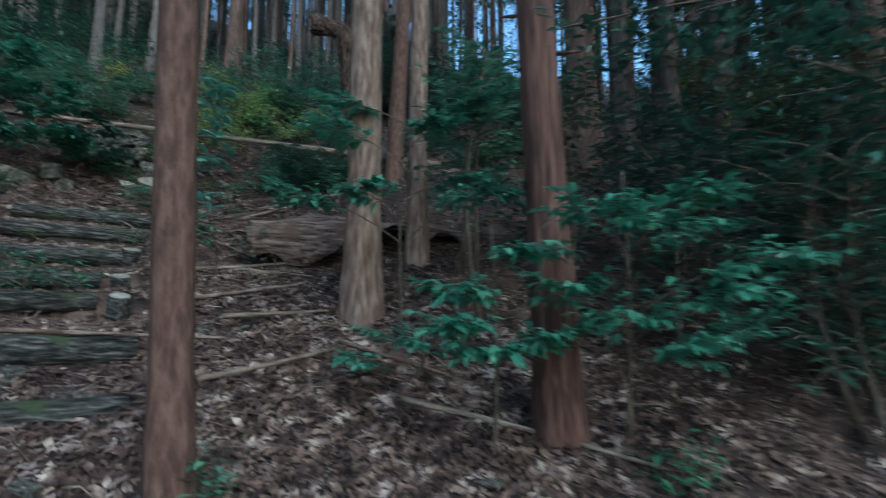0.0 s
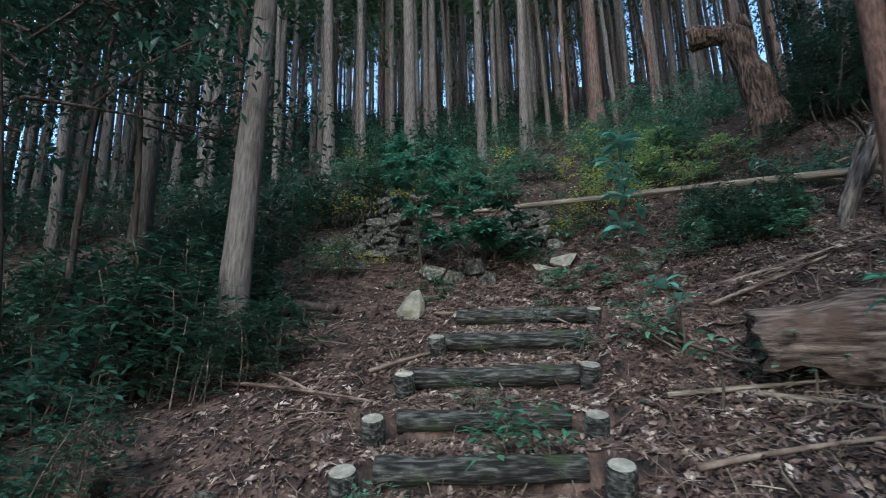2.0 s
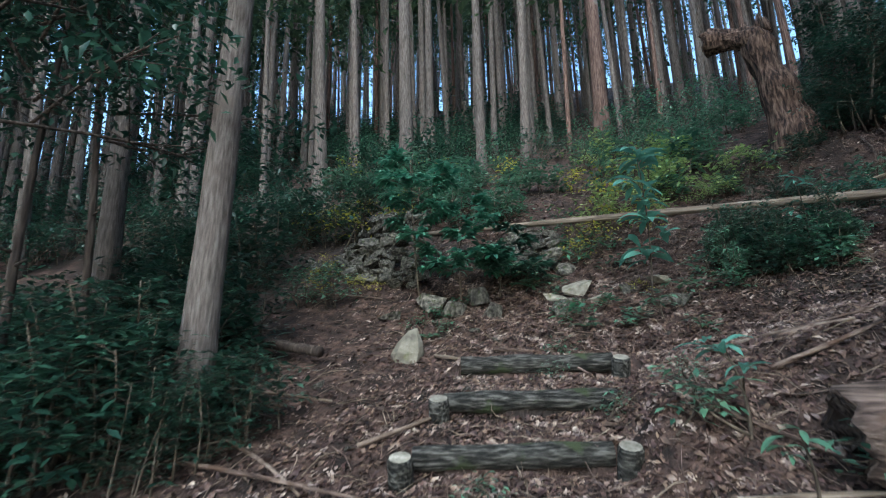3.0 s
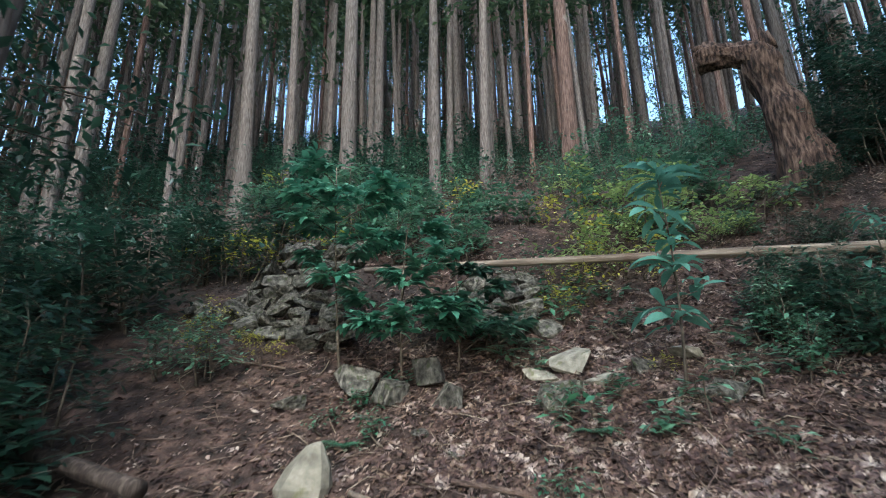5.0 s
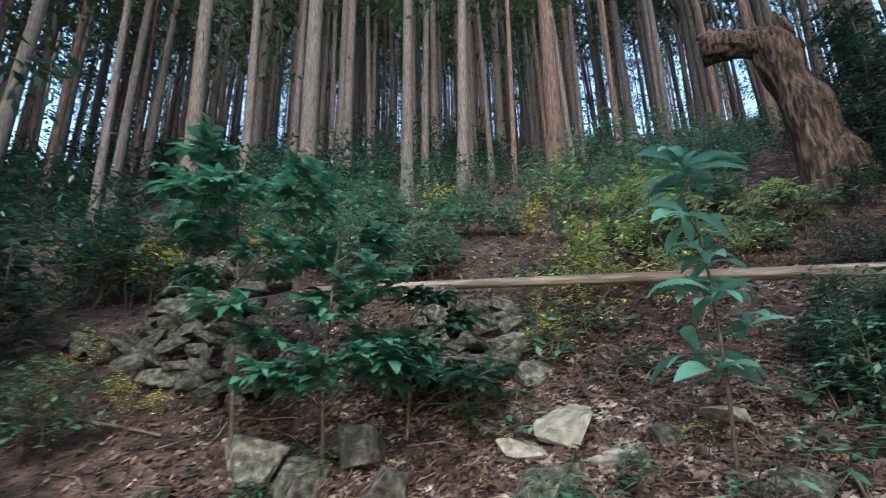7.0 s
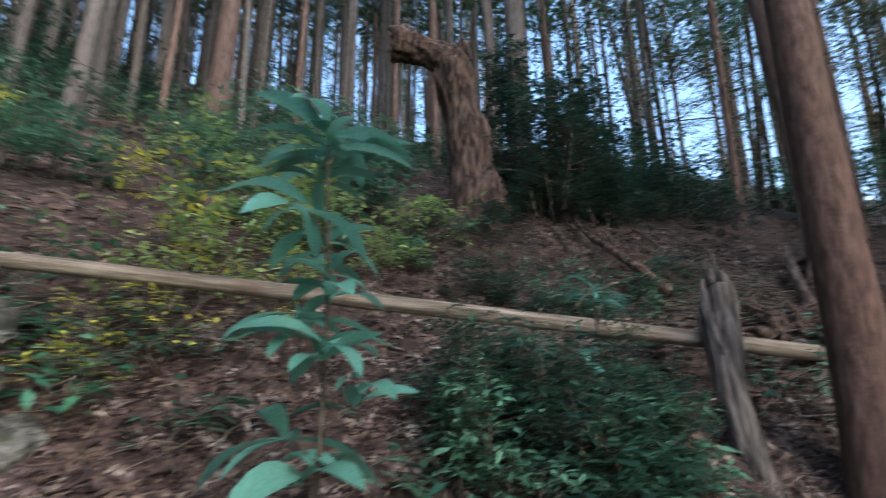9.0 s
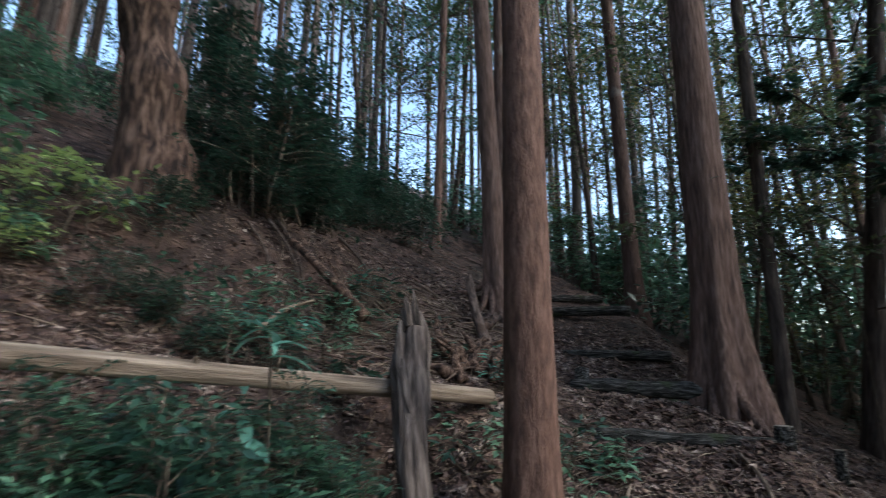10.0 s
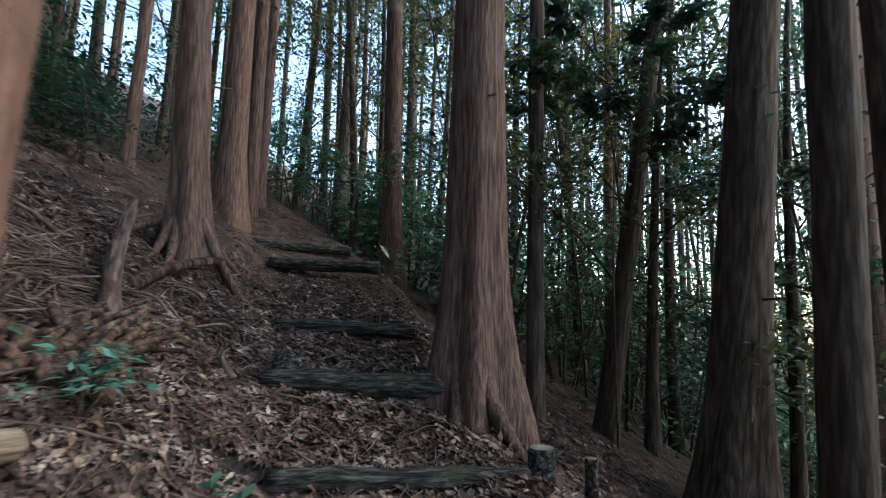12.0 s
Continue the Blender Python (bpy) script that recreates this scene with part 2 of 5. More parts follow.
def oval_leaf(sh, base, way, up, length, width, fold=0.2, droop=0.2):
    """A near leaf: oval outline with a pointed tip, creased along the rib and arching down."""
    way = way.normalized()
    side = way.cross(up)
    if side.length < 1e-4:
        side = way.orthogonal()
    side.normalize()
    nrm = side.cross(way)
    verts = [base]
    for s, w in ((0.22, 0.36), (0.52, 0.50), (0.80, 0.30)):
        c = base + way * length * s + nrm * length * (0.10 * math.sin(math.pi * s) - droop * s * s)
        verts += [c + side * width * w + nrm * fold * width * w, c, c - side * width * w + nrm * fold * width * w]
    verts.append(base + way * length - nrm * droop * length)
    faces = [(0, 2, 1), (0, 3, 2), (7, 8, 10), (8, 9, 10)]
    for k in (1, 4):
        faces += [(k, k + 1, k + 4, k + 3), (k + 1, k + 2, k + 5, k + 4)]
    sh.add(verts, faces)


def curve_points(a, b, bend, n=6):
    a, b, bend = Vector(a), Vector(b), Vector(bend)
    return [a.lerp(b, i / (n - 1)) + bend * math.sin(math.pi * i / (n - 1)) for i in range(n)]


# ---- the lie of the land ----
SWELLS = [(-8, 6, -0.18), (-6, 6, 0.04), (-4, 6, -0.35), (-2, 6, -0.13), (0, 6, 0.19), (2, 6, 0.09), (-6, 8, 0.16), (-4, 8, -0.09), (-2, 8, -0.43), (0, 8, -0.20), (2, 8, -0.15), (4, 8, 0.07), (-5, 4, -0.07), (-3, 4, -0.20), (-1, 4, -0.23), (1, 4, -0.18), (-4, 2, 0.23), (-2, 2, -0.02), (0, 2, -0.11), (-2, 10, 0.16), (0, 10, -0.02), (2, 10, -0.06)]
STEP_RIGHT = [(-1.42, 2.27, 1.10), (-1.72, 2.80, 1.34), (-2.06, 3.29, 1.58), (-2.33, 3.71, 1.74), (-2.55, 4.18, 1.96), (-2.72, 4.70, 2.21), (-2.92, 5.17, 2.44)]
STEP_LENGTH = 1.22
TRAIL = [(-2.75, 4.7), (-2.2, 5.3), (-0.95, 6.0), (0.2, 6.6), (1.1, 7.0), (1.75, 7.75), (2.4, 8.4), (3.4, 9.25), (4.0, 10.3), (4.6, 12.0)]


def swell(x, y):
    z = 0.026 + -0.089 * x + 0.533 * y + 0.1 * math.log1p(math.exp(min(40.0, -2 * (x + 6.0))))
    for a, b, h in SWELLS:
        z += h * math.exp(-((x - a) ** 2 + (y - b) ** 2) / 5.78)
    return z


def trail_near(x, y):
    """Distance to the contouring trail and the nearest point on it."""
    best = (99.0, 0.0, 0.0)
    for (ax, ay), (bx, by) in zip(TRAIL, TRAIL[1:]):
        dx, dy = bx - ax, by - ay
        s = max(0.0, min(1.0, ((x - ax) * dx + (y - ay) * dy) / (dx * dx + dy * dy)))
        px, py = ax + s * dx, ay + s * dy
        d = math.hypot(x - px, y - py)
        if d < best[0]:
            best = (d, px, py)
    return best


def smooth(a, b, x):
    s = max(0.0, min(1.0, (x - a) / (b - a)))
    return s * s * (3 - 2 * s)


ACROSS = (0.80, 0.60)


def height(x, y):
    z = swell(x, y)
    if -5 < x < 6 and 0 < y < 13:
        d, px, py = trail_near(x, y)
        if d < 1.1:
            z += (swell(px, py) + 0.06 - z) * (1 - smooth(0.45, 1.1, d))
    # steep root bank under the evergreen bush
    z += 0.28 * math.tanh((y - 9.35) / 0.22) * math.exp(-((x + 0.95) / 1.25) ** 4 - ((y - 9.35) / 0.9) ** 2)
    # washed-out hollow under the leaning stump
    z -= 0.42 * math.exp(-((x + 0.95) / 0.40) ** 2 - ((y - 7.60) / 0.24) ** 2)
    # treads behind each step log
    if -4.6 < x < -0.4 and 0.6 < y < 6.2:
        for (ax, ay, top), nxt in zip(STEP_RIGHT, STEP_RIGHT[1:] + [(-3.1, 5.55, 2.55)]):
            across = (x - ax) * ACROSS[0] + (y - ay) * ACROSS[1]
            run = (x - ax) * -ACROSS[1] + (y - ay) * ACROSS[0]
            room = (nxt[0] - ax) * -ACROSS[1] + (nxt[1] - ay) * ACROSS[0]
            if 0 <= run < room:
                k = smooth(-1.36, -1.14, across) * (1 - smooth(0.02, 0.32, across))
                tread = top - 0.02 + (nxt[2] - top - 0.14) * run / room
                z += (tread - z) * k
                break
    if abs(x) < 14 and -4 < y < 18:
        z += 0.035 * noise.noise((x * 2.1, y * 2.1, 3.0)) + 0.018 * noise.noise((x * 6.3, y * 6.3, 9.0))
    else:
        z += 0.12 * noise.noise((x * 0.4, y * 0.4, 5.0))
    return z


def on_ground(x, y, sink=0.0):
    return (x, y, height(x, y) - sink)


def warp(s, centre, near, far):
    return centre + near * s + far * s ** 7


ground = Shape()
GN = 340
xs = [warp(-1 + 2 * i / GN, -2.0, 13.0, 190.0) for i in range(GN + 1)]
ys = [warp(-1 + 2 * i / GN, 5.5, 11.0, 170.0) for i in range(GN + 1)]
gv = []
for gy in ys:
    for gx in xs:
        hz = height(gx, gy)
        rim = max(0.0, gy - 46.0)
        fall = max(0.0, -gy - 28.0)
        gv.append((gx, gy, hz - 0.42 * rim + 0.40 * fall - 0.10 * max(0.0, -gx - 45.0)))
ground.add(gv, [(j * (GN + 1) + i, j * (GN + 1) + i + 1, (j + 1) * (GN + 1) + i + 1, (j + 1) * (GN + 1) + i) for j in range(GN) for i in range(GN)])
tagged(part("ground", ground, SOIL), "steep brown forest floor with bare soil and leaf litter", "ground", kind="structure")


# ---- trees ----
def trunk_mesh(tall, r, seed, sides, rings, bend=0.15, lobes=5, lobe=0.35, rough=0.05, ridge=0.0, stubs=4, mat=BARK_GREY):
    rng = random.Random(seed)
    sh = Shape()
    ph = rng.uniform(0, 6)
    pts, radii = [], []
    for i in range(rings):
        s = (i / (rings - 1)) ** 1.6
        pts.append((bend * math.sin(2.2 * s + ph) * s, bend * math.cos(1.7 * s + ph) * s, -0.35 + (tall + 0.35) * s))
        flare = (0.12 + 1.6 * r) * math.exp(-max(0.0, pts[-1][2]) / (2.2 * r))
        radii.append(r * ((1 - 0.72 * s) + flare))
    tube(sh, pts, radii, sides, rough, seed * 1.7, lobes, lobe, True, ridge)
    for i in range(stubs):
        z = rng.uniform(1.2, tall * 0.5)
        a = rng.uniform(0, 6.28)
        s = ((z + 0.35) / (tall + 0.35))
        c = Vector((bend * math.sin(2.2 * s + ph) * s, bend * math.cos(1.7 * s + ph) * s, z))
        d = Vector((math.cos(a), math.sin(a), rng.uniform(-0.2, 0.4)))
        rr = r * (1 - 0.72 * s)
        tube(sh, [c + d * rr * 0.7, c + d * (rr + rng.uniform(0.04, 0.25))], [0.014, 0.006], 5)
    return sh.mesh("trunk", mat)


def conifer_crown(tall, start, spread, branches, per, size, seed, mat=LEAF_CANOPY):
    """Drooping boughs set round the upper trunk, with flat sprays of foliage along them."""
    rng = random.Random(seed)
    sh = Shape()
    for i in range(branches):
        s = (i + rng.random()) / branches
        z = start + (tall - start) * s
        reach = spread * (1 - 0.75 * s) * rng.uniform(0.6, 1.1)
        a = rng.uniform(0, 2 * math.pi)
        d = Vector((math.cos(a), math.sin(a), rng.uniform(-0.25, 0.25)))
        for k in range(per):
            q = (0.2 + 0.8 * rng.random() ** 0.7)
            c = Vector((0, 0, z)) + d * reach * q + Vector((rng.gauss(0, 0.16), rng.gauss(0, 0.16), rng.gauss(0, 0.12) - 0.45 * q * q))
            w = d + Vector((rng.gauss(0, 0.7), rng.gauss(0, 0.7), rng.gauss(-0.3, 0.4)))
            thin_leaf(sh, c, w, Vector((rng.gauss(0, 0.5), rng.gauss(0, 0.5), 1)), size * rng.uniform(0.7, 1.4), size * rng.uniform(0.35, 0.6))
    return sh.mesh("crown", mat)


def broad_crown(base, tall, spread, n, size, seed, mat, branches=14):
    """Bare limbs with loose leaf clusters."""
    rng = random.Random(seed)
    wood, leaves = Shape(), Shape()
    for i in range(branches):
        z = base + (tall - base) * (i + rng.random()) / branches
        a = rng.uniform(0, 6.28)
        reach = spread * rng.uniform(0.5, 1.1)
        end = Vector((math.cos(a) * reach, math.sin(a) * reach, z + reach * rng.uniform(0.0, 0.7)))
        line = curve_points((0, 0, z), end, (rng.gauss(0, 0.12), rng.gauss(0, 0.12), rng.gauss(0.1, 0.1)), 6)
        tube(wood, line, [0.015 - 0.002 * k for k in range(6)], 5, cap=False)
        knots = [line[rng.choice((2, 3, 4, 5, 5))] + Vector((rng.gauss(0, 0.36), rng.gauss(0, 0.36), rng.gauss(0, 0.12))) for q in range(6)]
        for q in knots:
            tube(wood, [line[3], line[3].lerp(q, 0.6) + Vector((0, 0, 0.05)), q], [0.006, 0.004, 0.002], 4, cap=False)
        for k in range(n // branches):
            c = knots[k % 6] + Vector((rng.gauss(0, 0.19), rng.gauss(0, 0.19), rng.gauss(0, 0.055)))
            thin_leaf(leaves, c, Vector((rng.gauss(0, 1), rng.gauss(0, 1), rng.gauss(-0.3, 0.35))), Vector((rng.gauss(0, 0.4), rng.gauss(0, 0.4), 1)), size * rng.uniform(0.6, 1.3), size * rng.uniform(0.35, 0.55))
    return wood.mesh("branchwork", BARK_DARK), leaves.mesh("crown", mat)


CROWNS = [conifer_crown(17.5, 6.5 + 0.7 * i, 1.8, 36, 16, 0.24, 40 + i) for i in range(4)]
FAR_CROWNS = [conifer_crown(16.5, 4.2 + 0.8 * i, 1.5, 36, 14, 0.22, 50 + i) for i in range(4)]


def add_roots(ob, x, y, r, n, reach, mat, seed):
    q = random.Random(seed)
    for k in range(n):
        a = 2 * math.pi * k / n + q.gauss(0, 0.25)
        d = Vector((math.cos(a), math.sin(a), 0))
        e = reach * q.uniform(0.7, 1.2)
        pts = []
        for s in (0.0, 0.3, 0.6, 1.0):
            p = d * (r * 0.55 + (e - r * 0.5) * s) + Vector((-d.y, d.x, 0)) * 0.10 * e * math.sin(3 * s + k)
            g = height(x + p.x, y + p.y) - height(x, y)
            pts.append(Vector((p.x, p.y, g + (0.34 * reach / 0.5) * (1 - s) ** 2 - 0.03 * s)))
        sh = Shape()
        tube(sh, pts, [r * 0.42, r * 0.30, r * 0.22, r * 0.10], 9, 0.15, seed + k)
        rt = part("root", sh, mat, ob)
        rt.matrix_basis = ob.matrix_basis.to_3x3().to_4x4().inverted()


def tree(x, y, r, trunk_data, crown_data, label, group="", lean=(0, 0), turn=0.0, scale=1.0):
    ob = new("tree")
    ob.empty_display_size = 0.3
    tip = Euler((-math.atan(lean[1]), math.atan(lean[0]), 0)).to_matrix().to_4x4()
    ob.matrix_basis = Matrix.Translation(on_ground(x, y)) @ tip @ pose(0, 0, 0, 0, 0, turn) @ Matrix.Scale(scale, 4)
    tagged(ob, label, "tree", group)
    part("trunk", trunk_data, None, ob)
    if crown_data:
        part("crown", crown_data, None, ob)
    return ob


# x, y, radius, bark, lean, label : trees that stand near the walk
RED_LABEL = "reddish-brown cedar trunk with fibrous bark on the slope"
GREY_LABEL = "tall straight grey-brown cypress trunk in the plantation"
NEAR_TREES = [
    (-0.90, 1.77, 0.070, BARK_SMOOTH, (-0.027, -0.054), "slim smooth brown cedar trunk beside the log steps"),
    (-0.54, 3.42, 0.119, BARK_PALE, (-0.004, -0.015), "pale peeling trunk standing against the hollow fallen log"),
    (-0.22, 4.25, 0.085, BARK_PALE, (0, 0), "pale slim trunk behind the hollow fallen log"),
    (0.53, 2.36, 0.102, BARK_DEEP, (-0.035, 0.01), "red-brown cedar trunk with a broad base among leafy saplings"),
    (-5.03, 3.02, 0.119, BARK_GREY, (-0.019, 0.057), "leaning grey cypress trunk at the edge of dark shrubs"),
    (-8.32, 3.44, 0.13, BARK_GREY, (0.01, 0.0), "grey trunk behind dark shrubs"),
    (-12.3, 6.1, 0.125, BARK_GREY, (0.0, 0.02), "slim grey trunk behind dark shrubs"),
    (-10.79, 8.38, 0.145, BARK_GREY, (0.004, -0.035), GREY_LABEL),
    (-8.79, 9.21, 0.16, BARK_GREY, (0.003, -0.015), "yellowish-grey cypress trunk above the stone bank"),
    (-5.32, 12.02, 0.165, BARK_RED, (0.007, 0.017), "thick red-brown cedar trunk with flared base"),
    (-12.6, 11.0, 0.13, BARK_GREY, (0, 0), GREY_LABEL),
    (-12.4, 12.0, 0.13, BARK_GREY, (0, 0), GREY_LABEL),
    (-7.9, 10.9, 0.12, BARK_GREY, (0, 0), GREY_LABEL),
    (-10.6, 11.9, 0.11, BARK_GREY, (0, 0), GREY_LABEL),
    (-8.9, 13.6, 0.11, BARK_GREY, (0, 0), GREY_LABEL),
    (-7.6, 12.9, 0.115, BARK_GREY, (0, 0), GREY_LABEL),
    (-8.2, 16.2, 0.14, BARK_GREY, (0, 0), GREY_LABEL),
    (-6.3, 17.6, 0.14, BARK_GREY, (0, 0), GREY_LABEL),
    (-4.7, 17.5, 0.14, BARK_GREY, (0, 0), GREY_LABEL),
    (-3.8, 17.0, 0.145, BARK_GREY, (0, 0), GREY_LABEL),
    (-1.05, 10.6, 0.15, BARK_GREY, (0, 0), "ivy-clad trunk behind the broken snag"),
    (-0.69, 6.83, 0.118, BARK_SMOOTH, (0.041, 0.029), "slim reddish-brown cedar trunk beside the trail"),
    (1.92, 7.04, 0.182, BARK_RED, (0.025, 0.004), "thick reddish cedar trunk with flared roots beside the steps"),
    (4.97, 9.46, 0.135, BARK_RED, (-0.023, 0.009), "straight red-brown cedar trunk at the end of the steps"),
    (3.2, 10.6, 0.15, BARK_RED, (0.0, 0.0), "red-brown cedar trunk with pale exposed base"),
    (3.85, 10.95, 0.10, BARK_RED, (0, 0), RED_LABEL),
    (4.35, 11.3, 0.085, BARK_RED, (0.02, 0), RED_LABEL),
    (1.72, 9.32, 0.125, BARK_RED, (-0.03, 0.03), "cedar trunk with forked exposed roots above the steps"),
    (2.5, 11.4, 0.07, BARK_RED, (0.03, 0), RED_LABEL),
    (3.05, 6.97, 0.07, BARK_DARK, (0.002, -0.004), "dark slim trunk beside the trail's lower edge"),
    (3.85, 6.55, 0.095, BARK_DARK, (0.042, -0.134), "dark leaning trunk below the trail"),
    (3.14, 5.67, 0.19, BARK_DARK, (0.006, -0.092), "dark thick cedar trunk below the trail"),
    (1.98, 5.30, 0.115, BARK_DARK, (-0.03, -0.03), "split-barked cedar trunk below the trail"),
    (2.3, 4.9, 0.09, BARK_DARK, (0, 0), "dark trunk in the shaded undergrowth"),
    (4.1, 4.6, 0.15, BARK_RED, (0, 0), "red-brown trunk in the shaded undergrowth"),
]
for i, (x, y, r, mat, lean, label) in enumerate(NEAR_TREES):
    close = r > 0 and math.hypot(x + 1.0, y - 5.0) < 6.5
    data = trunk_mesh(17.5, r, 100 + i, 36 if close else 16, 42 if close else 18, bend=0.05, lobes=5, lobe=0.7 if r > 0.12 else 0.15,
                      rough=0.06, ridge=(0.007 if mat is not BARK_SMOOTH else 0.002) if close else 0.0, stubs=6 if close else 3, mat=mat)
    made = tree(x, y, r, data, CROWNS[i % 4], label, "", lean, 40 * i % 360)
    if "roots" in label or "flared" in label:
        add_roots(made, x, y, r, 8, 0.52, mat, 900 + i)

FAR_TRUNKS = [trunk_mesh(16.5, 0.072 + 0.013 * (i % 4), 300 + i, 9, 9, bend=0.2, stubs=5, mat=BARK_GREY if i % 7 else BARK_RED) for i in range(7)]
rng = random.Random(5)
spots = [(t[0], t[1]) for t in NEAR_TREES]


def clear(x, y, gap):
    if trail_near(x, y)[0] < 1.6:
        return False
    if -5.5 < x < 0.3 and -2 < y < 9.2:
        return False
    if -6.5 < x < 2.0 and 9 < y < 14.2:
        return False
    return all((x - a) ** 2 + (y - b) ** 2 > gap * gap for a, b in spots)


def scatter(n, xr, yr, gap):
    made = tries = 0
    while made < n and tries < n * 40:
        tries += 1
        x, y = rng.uniform(*xr), rng.uniform(*yr)
        if x > -4.5 and 10 < y and x < 9 and rng.random() < (0.62 if y < 16 else 0.30):
            continue
        if clear(x, y, gap):
            spots.append((x, y))
            made += 1
            yield x, y


def plant(n, xr, yr, gap, label, group, crowns=None):
    for x, y in scatter(n, xr, yr, gap):
        tree(x, y, 0.16, rng.choice(FAR_TRUNKS), rng.choice(crowns or FAR_CROWNS), label, group, (rng.gauss(0, 0.015), rng.gauss(0, 0.015)), rng.uniform(0, 360), rng.uniform(0.85, 1.2))


def join_copies(name, pairs, label, category):
    """Far repeats past counting, joined into one mesh for each material."""
    by = {}
    for me, m in pairs:
        by.setdefault(me.materials[0].name, []).append((me, m))
    for mat_name, items in by.items():
        vs, fs, base = [], [], 0
        cache = {}
        for me, m in items:
            if me.name not in cache:
                co = np.empty(len(me.vertices) * 3)
                me.vertices.foreach_get("co", co)
                cache[me.name] = (co.reshape(-1, 3), [tuple(p.vertices) for p in me.polygons])
            co, polys = cache[me.name]
            mm = np.array(m)
            vs.append(co @ mm[:3, :3].T + mm[:3, 3])
            fs.extend(tuple(i + base for i in p) for p in polys)
            base += len(co)
        me = bpy.data.meshes.new(name)
        me.from_pydata(np.concatenate(vs).tolist(), [], fs)
        me.materials.append(bpy.data.materials[mat_name])
        me.polygons.foreach_set("use_smooth", [True] * len(me.polygons))
        me.update()
        tagged(new(name, me), label, category, kind="stuff")


def far_wood(groups):
    pairs = []
    for n, xr, yr, low in LOW_WOODS:
        for x, y in scatter(n, xr, yr, 1.2):
            m = Matrix.Translation(on_ground(x, y)) @ pose(0, 0, 0, 0, 0, rng.uniform(0, 360)) @ Matrix.Scale(rng.uniform(0.8, 1.2), 4)
            pairs += [(rng.choice(FAR_TRUNKS), m), (rng.choice(LOW_CROWNS), m)]
    for n, xr, yr, gap in groups:
        for x, y in scatter(n, xr, yr, gap):
            m = Matrix.Translation(on_ground(x, y)) @ pose(0, 0, 0, rng.gauss(0, 1), rng.gauss(0, 1), rng.uniform(0, 360)) @ Matrix.Scale(rng.uniform(0.85, 1.25), 4)
            pairs += [(rng.choice(FAR_TRUNKS), m), (rng.choice(FAR_CROWNS), m)]
    join_copies("far_woods", pairs, "distant dense cedar plantation on the hillside", "woods")


WIDE_CROWNS = [conifer_crown(15.5, 5.0 + 0.9 * i, 3.2, 22, 30, 0.20, 70 + i) for i in range(3)]
LOW_CROWNS = [conifer_crown(13.0, 0.8 + 0.5 * i, 2.5, 30, 26, 0.20, 60 + i) for i in range(3)]
LOW_WOODS = [(30, (13.5, 26), (-9, 9), 0.8), (18, (16, 30), (8, 22), 0.8), (26, (-40, -22), (2, 22), 0.8), (75, (-32, 4), (24, 44), 0.8)]
plant(125, (-17, 2.0), (11.0, 20), 1.0, GREY_LABEL, "plantation trees on the upper slope")
plant(120, (-22, -10.8), (-3, 14), 1.0, GREY_LABEL, "plantation trees on the upper slope")
plant(20, (2.5, 16), (10.5, 20), 2.0, "slender cedar trunk on the far slope", "trees along the upper trail", WIDE_CROWNS)
plant(26, (5, 18), (-6, 9), 1.9, "dark slender trunk on the lower slope", "trees on the lower slope", WIDE_CROWNS)
plant(30, (-1.0, 12), (13.5, 26), 1.5, "slender cedar trunk on the far slope", "trees along the upper trail", WIDE_CROWNS)
far_wood([(190, (-28, 3), (19, 30), 1.2), (110, (-38, -15), (4, 26), 1.6), (80, (-40, 4), (29, 46), 2.0), (20, (15, 30), (-10, 24), 2.6), (26, (-22, 4), (-16, -2.5), 2.6), (130, (-40, -15), (-9, 10), 1.5)])


# ---- log steps ----
def log_between(sh, a, b, r, seed, sides=16, rings=14, rough=0.12, sag=0.0):
    pts = curve_points(a, b, (0, 0, -sag), rings)
    tube(sh, pts, [r * (1 + 0.06 * math.sin(i * 0.9 + seed)) for i in range(rings)], sides, rough, seed, ridge=r * 0.10)


def post(parent, x, y, top, r, seed, low, lean=Matrix()):
    """A round stake with a pale sawn top."""
    sh = Shape()
    tall = top - low
    pts = [Vector((0, 0, 0)), Vector((0, 0, tall * 0.5)), Vector((0, 0, tall - 0.012)), Vector((0, 0, tall))]
    tube(sh, pts, [r, r, r, r * 0.93], 14, 0.06, seed, ridge=0.004)
    p = part("post", sh, LOG_OLD, parent)
    p.matrix_basis = Matrix.Translation((x, y, low)) @ lean
    cap = Shape()
    ring = [Vector((math.cos(a) * r * 0.88, math.sin(a) * r * 0.88, tall + 0.004)) for a in [k * 2 * math.pi / 14 for k in range(14)]]
    cap.add(ring + [Vector((0, 0, tall + 0.007))], [(k, (k + 1) % 14, 14) for k in range(14)])
    part("cut_face", cap, CUT_WOOD, p, "pale weathered sawn top")


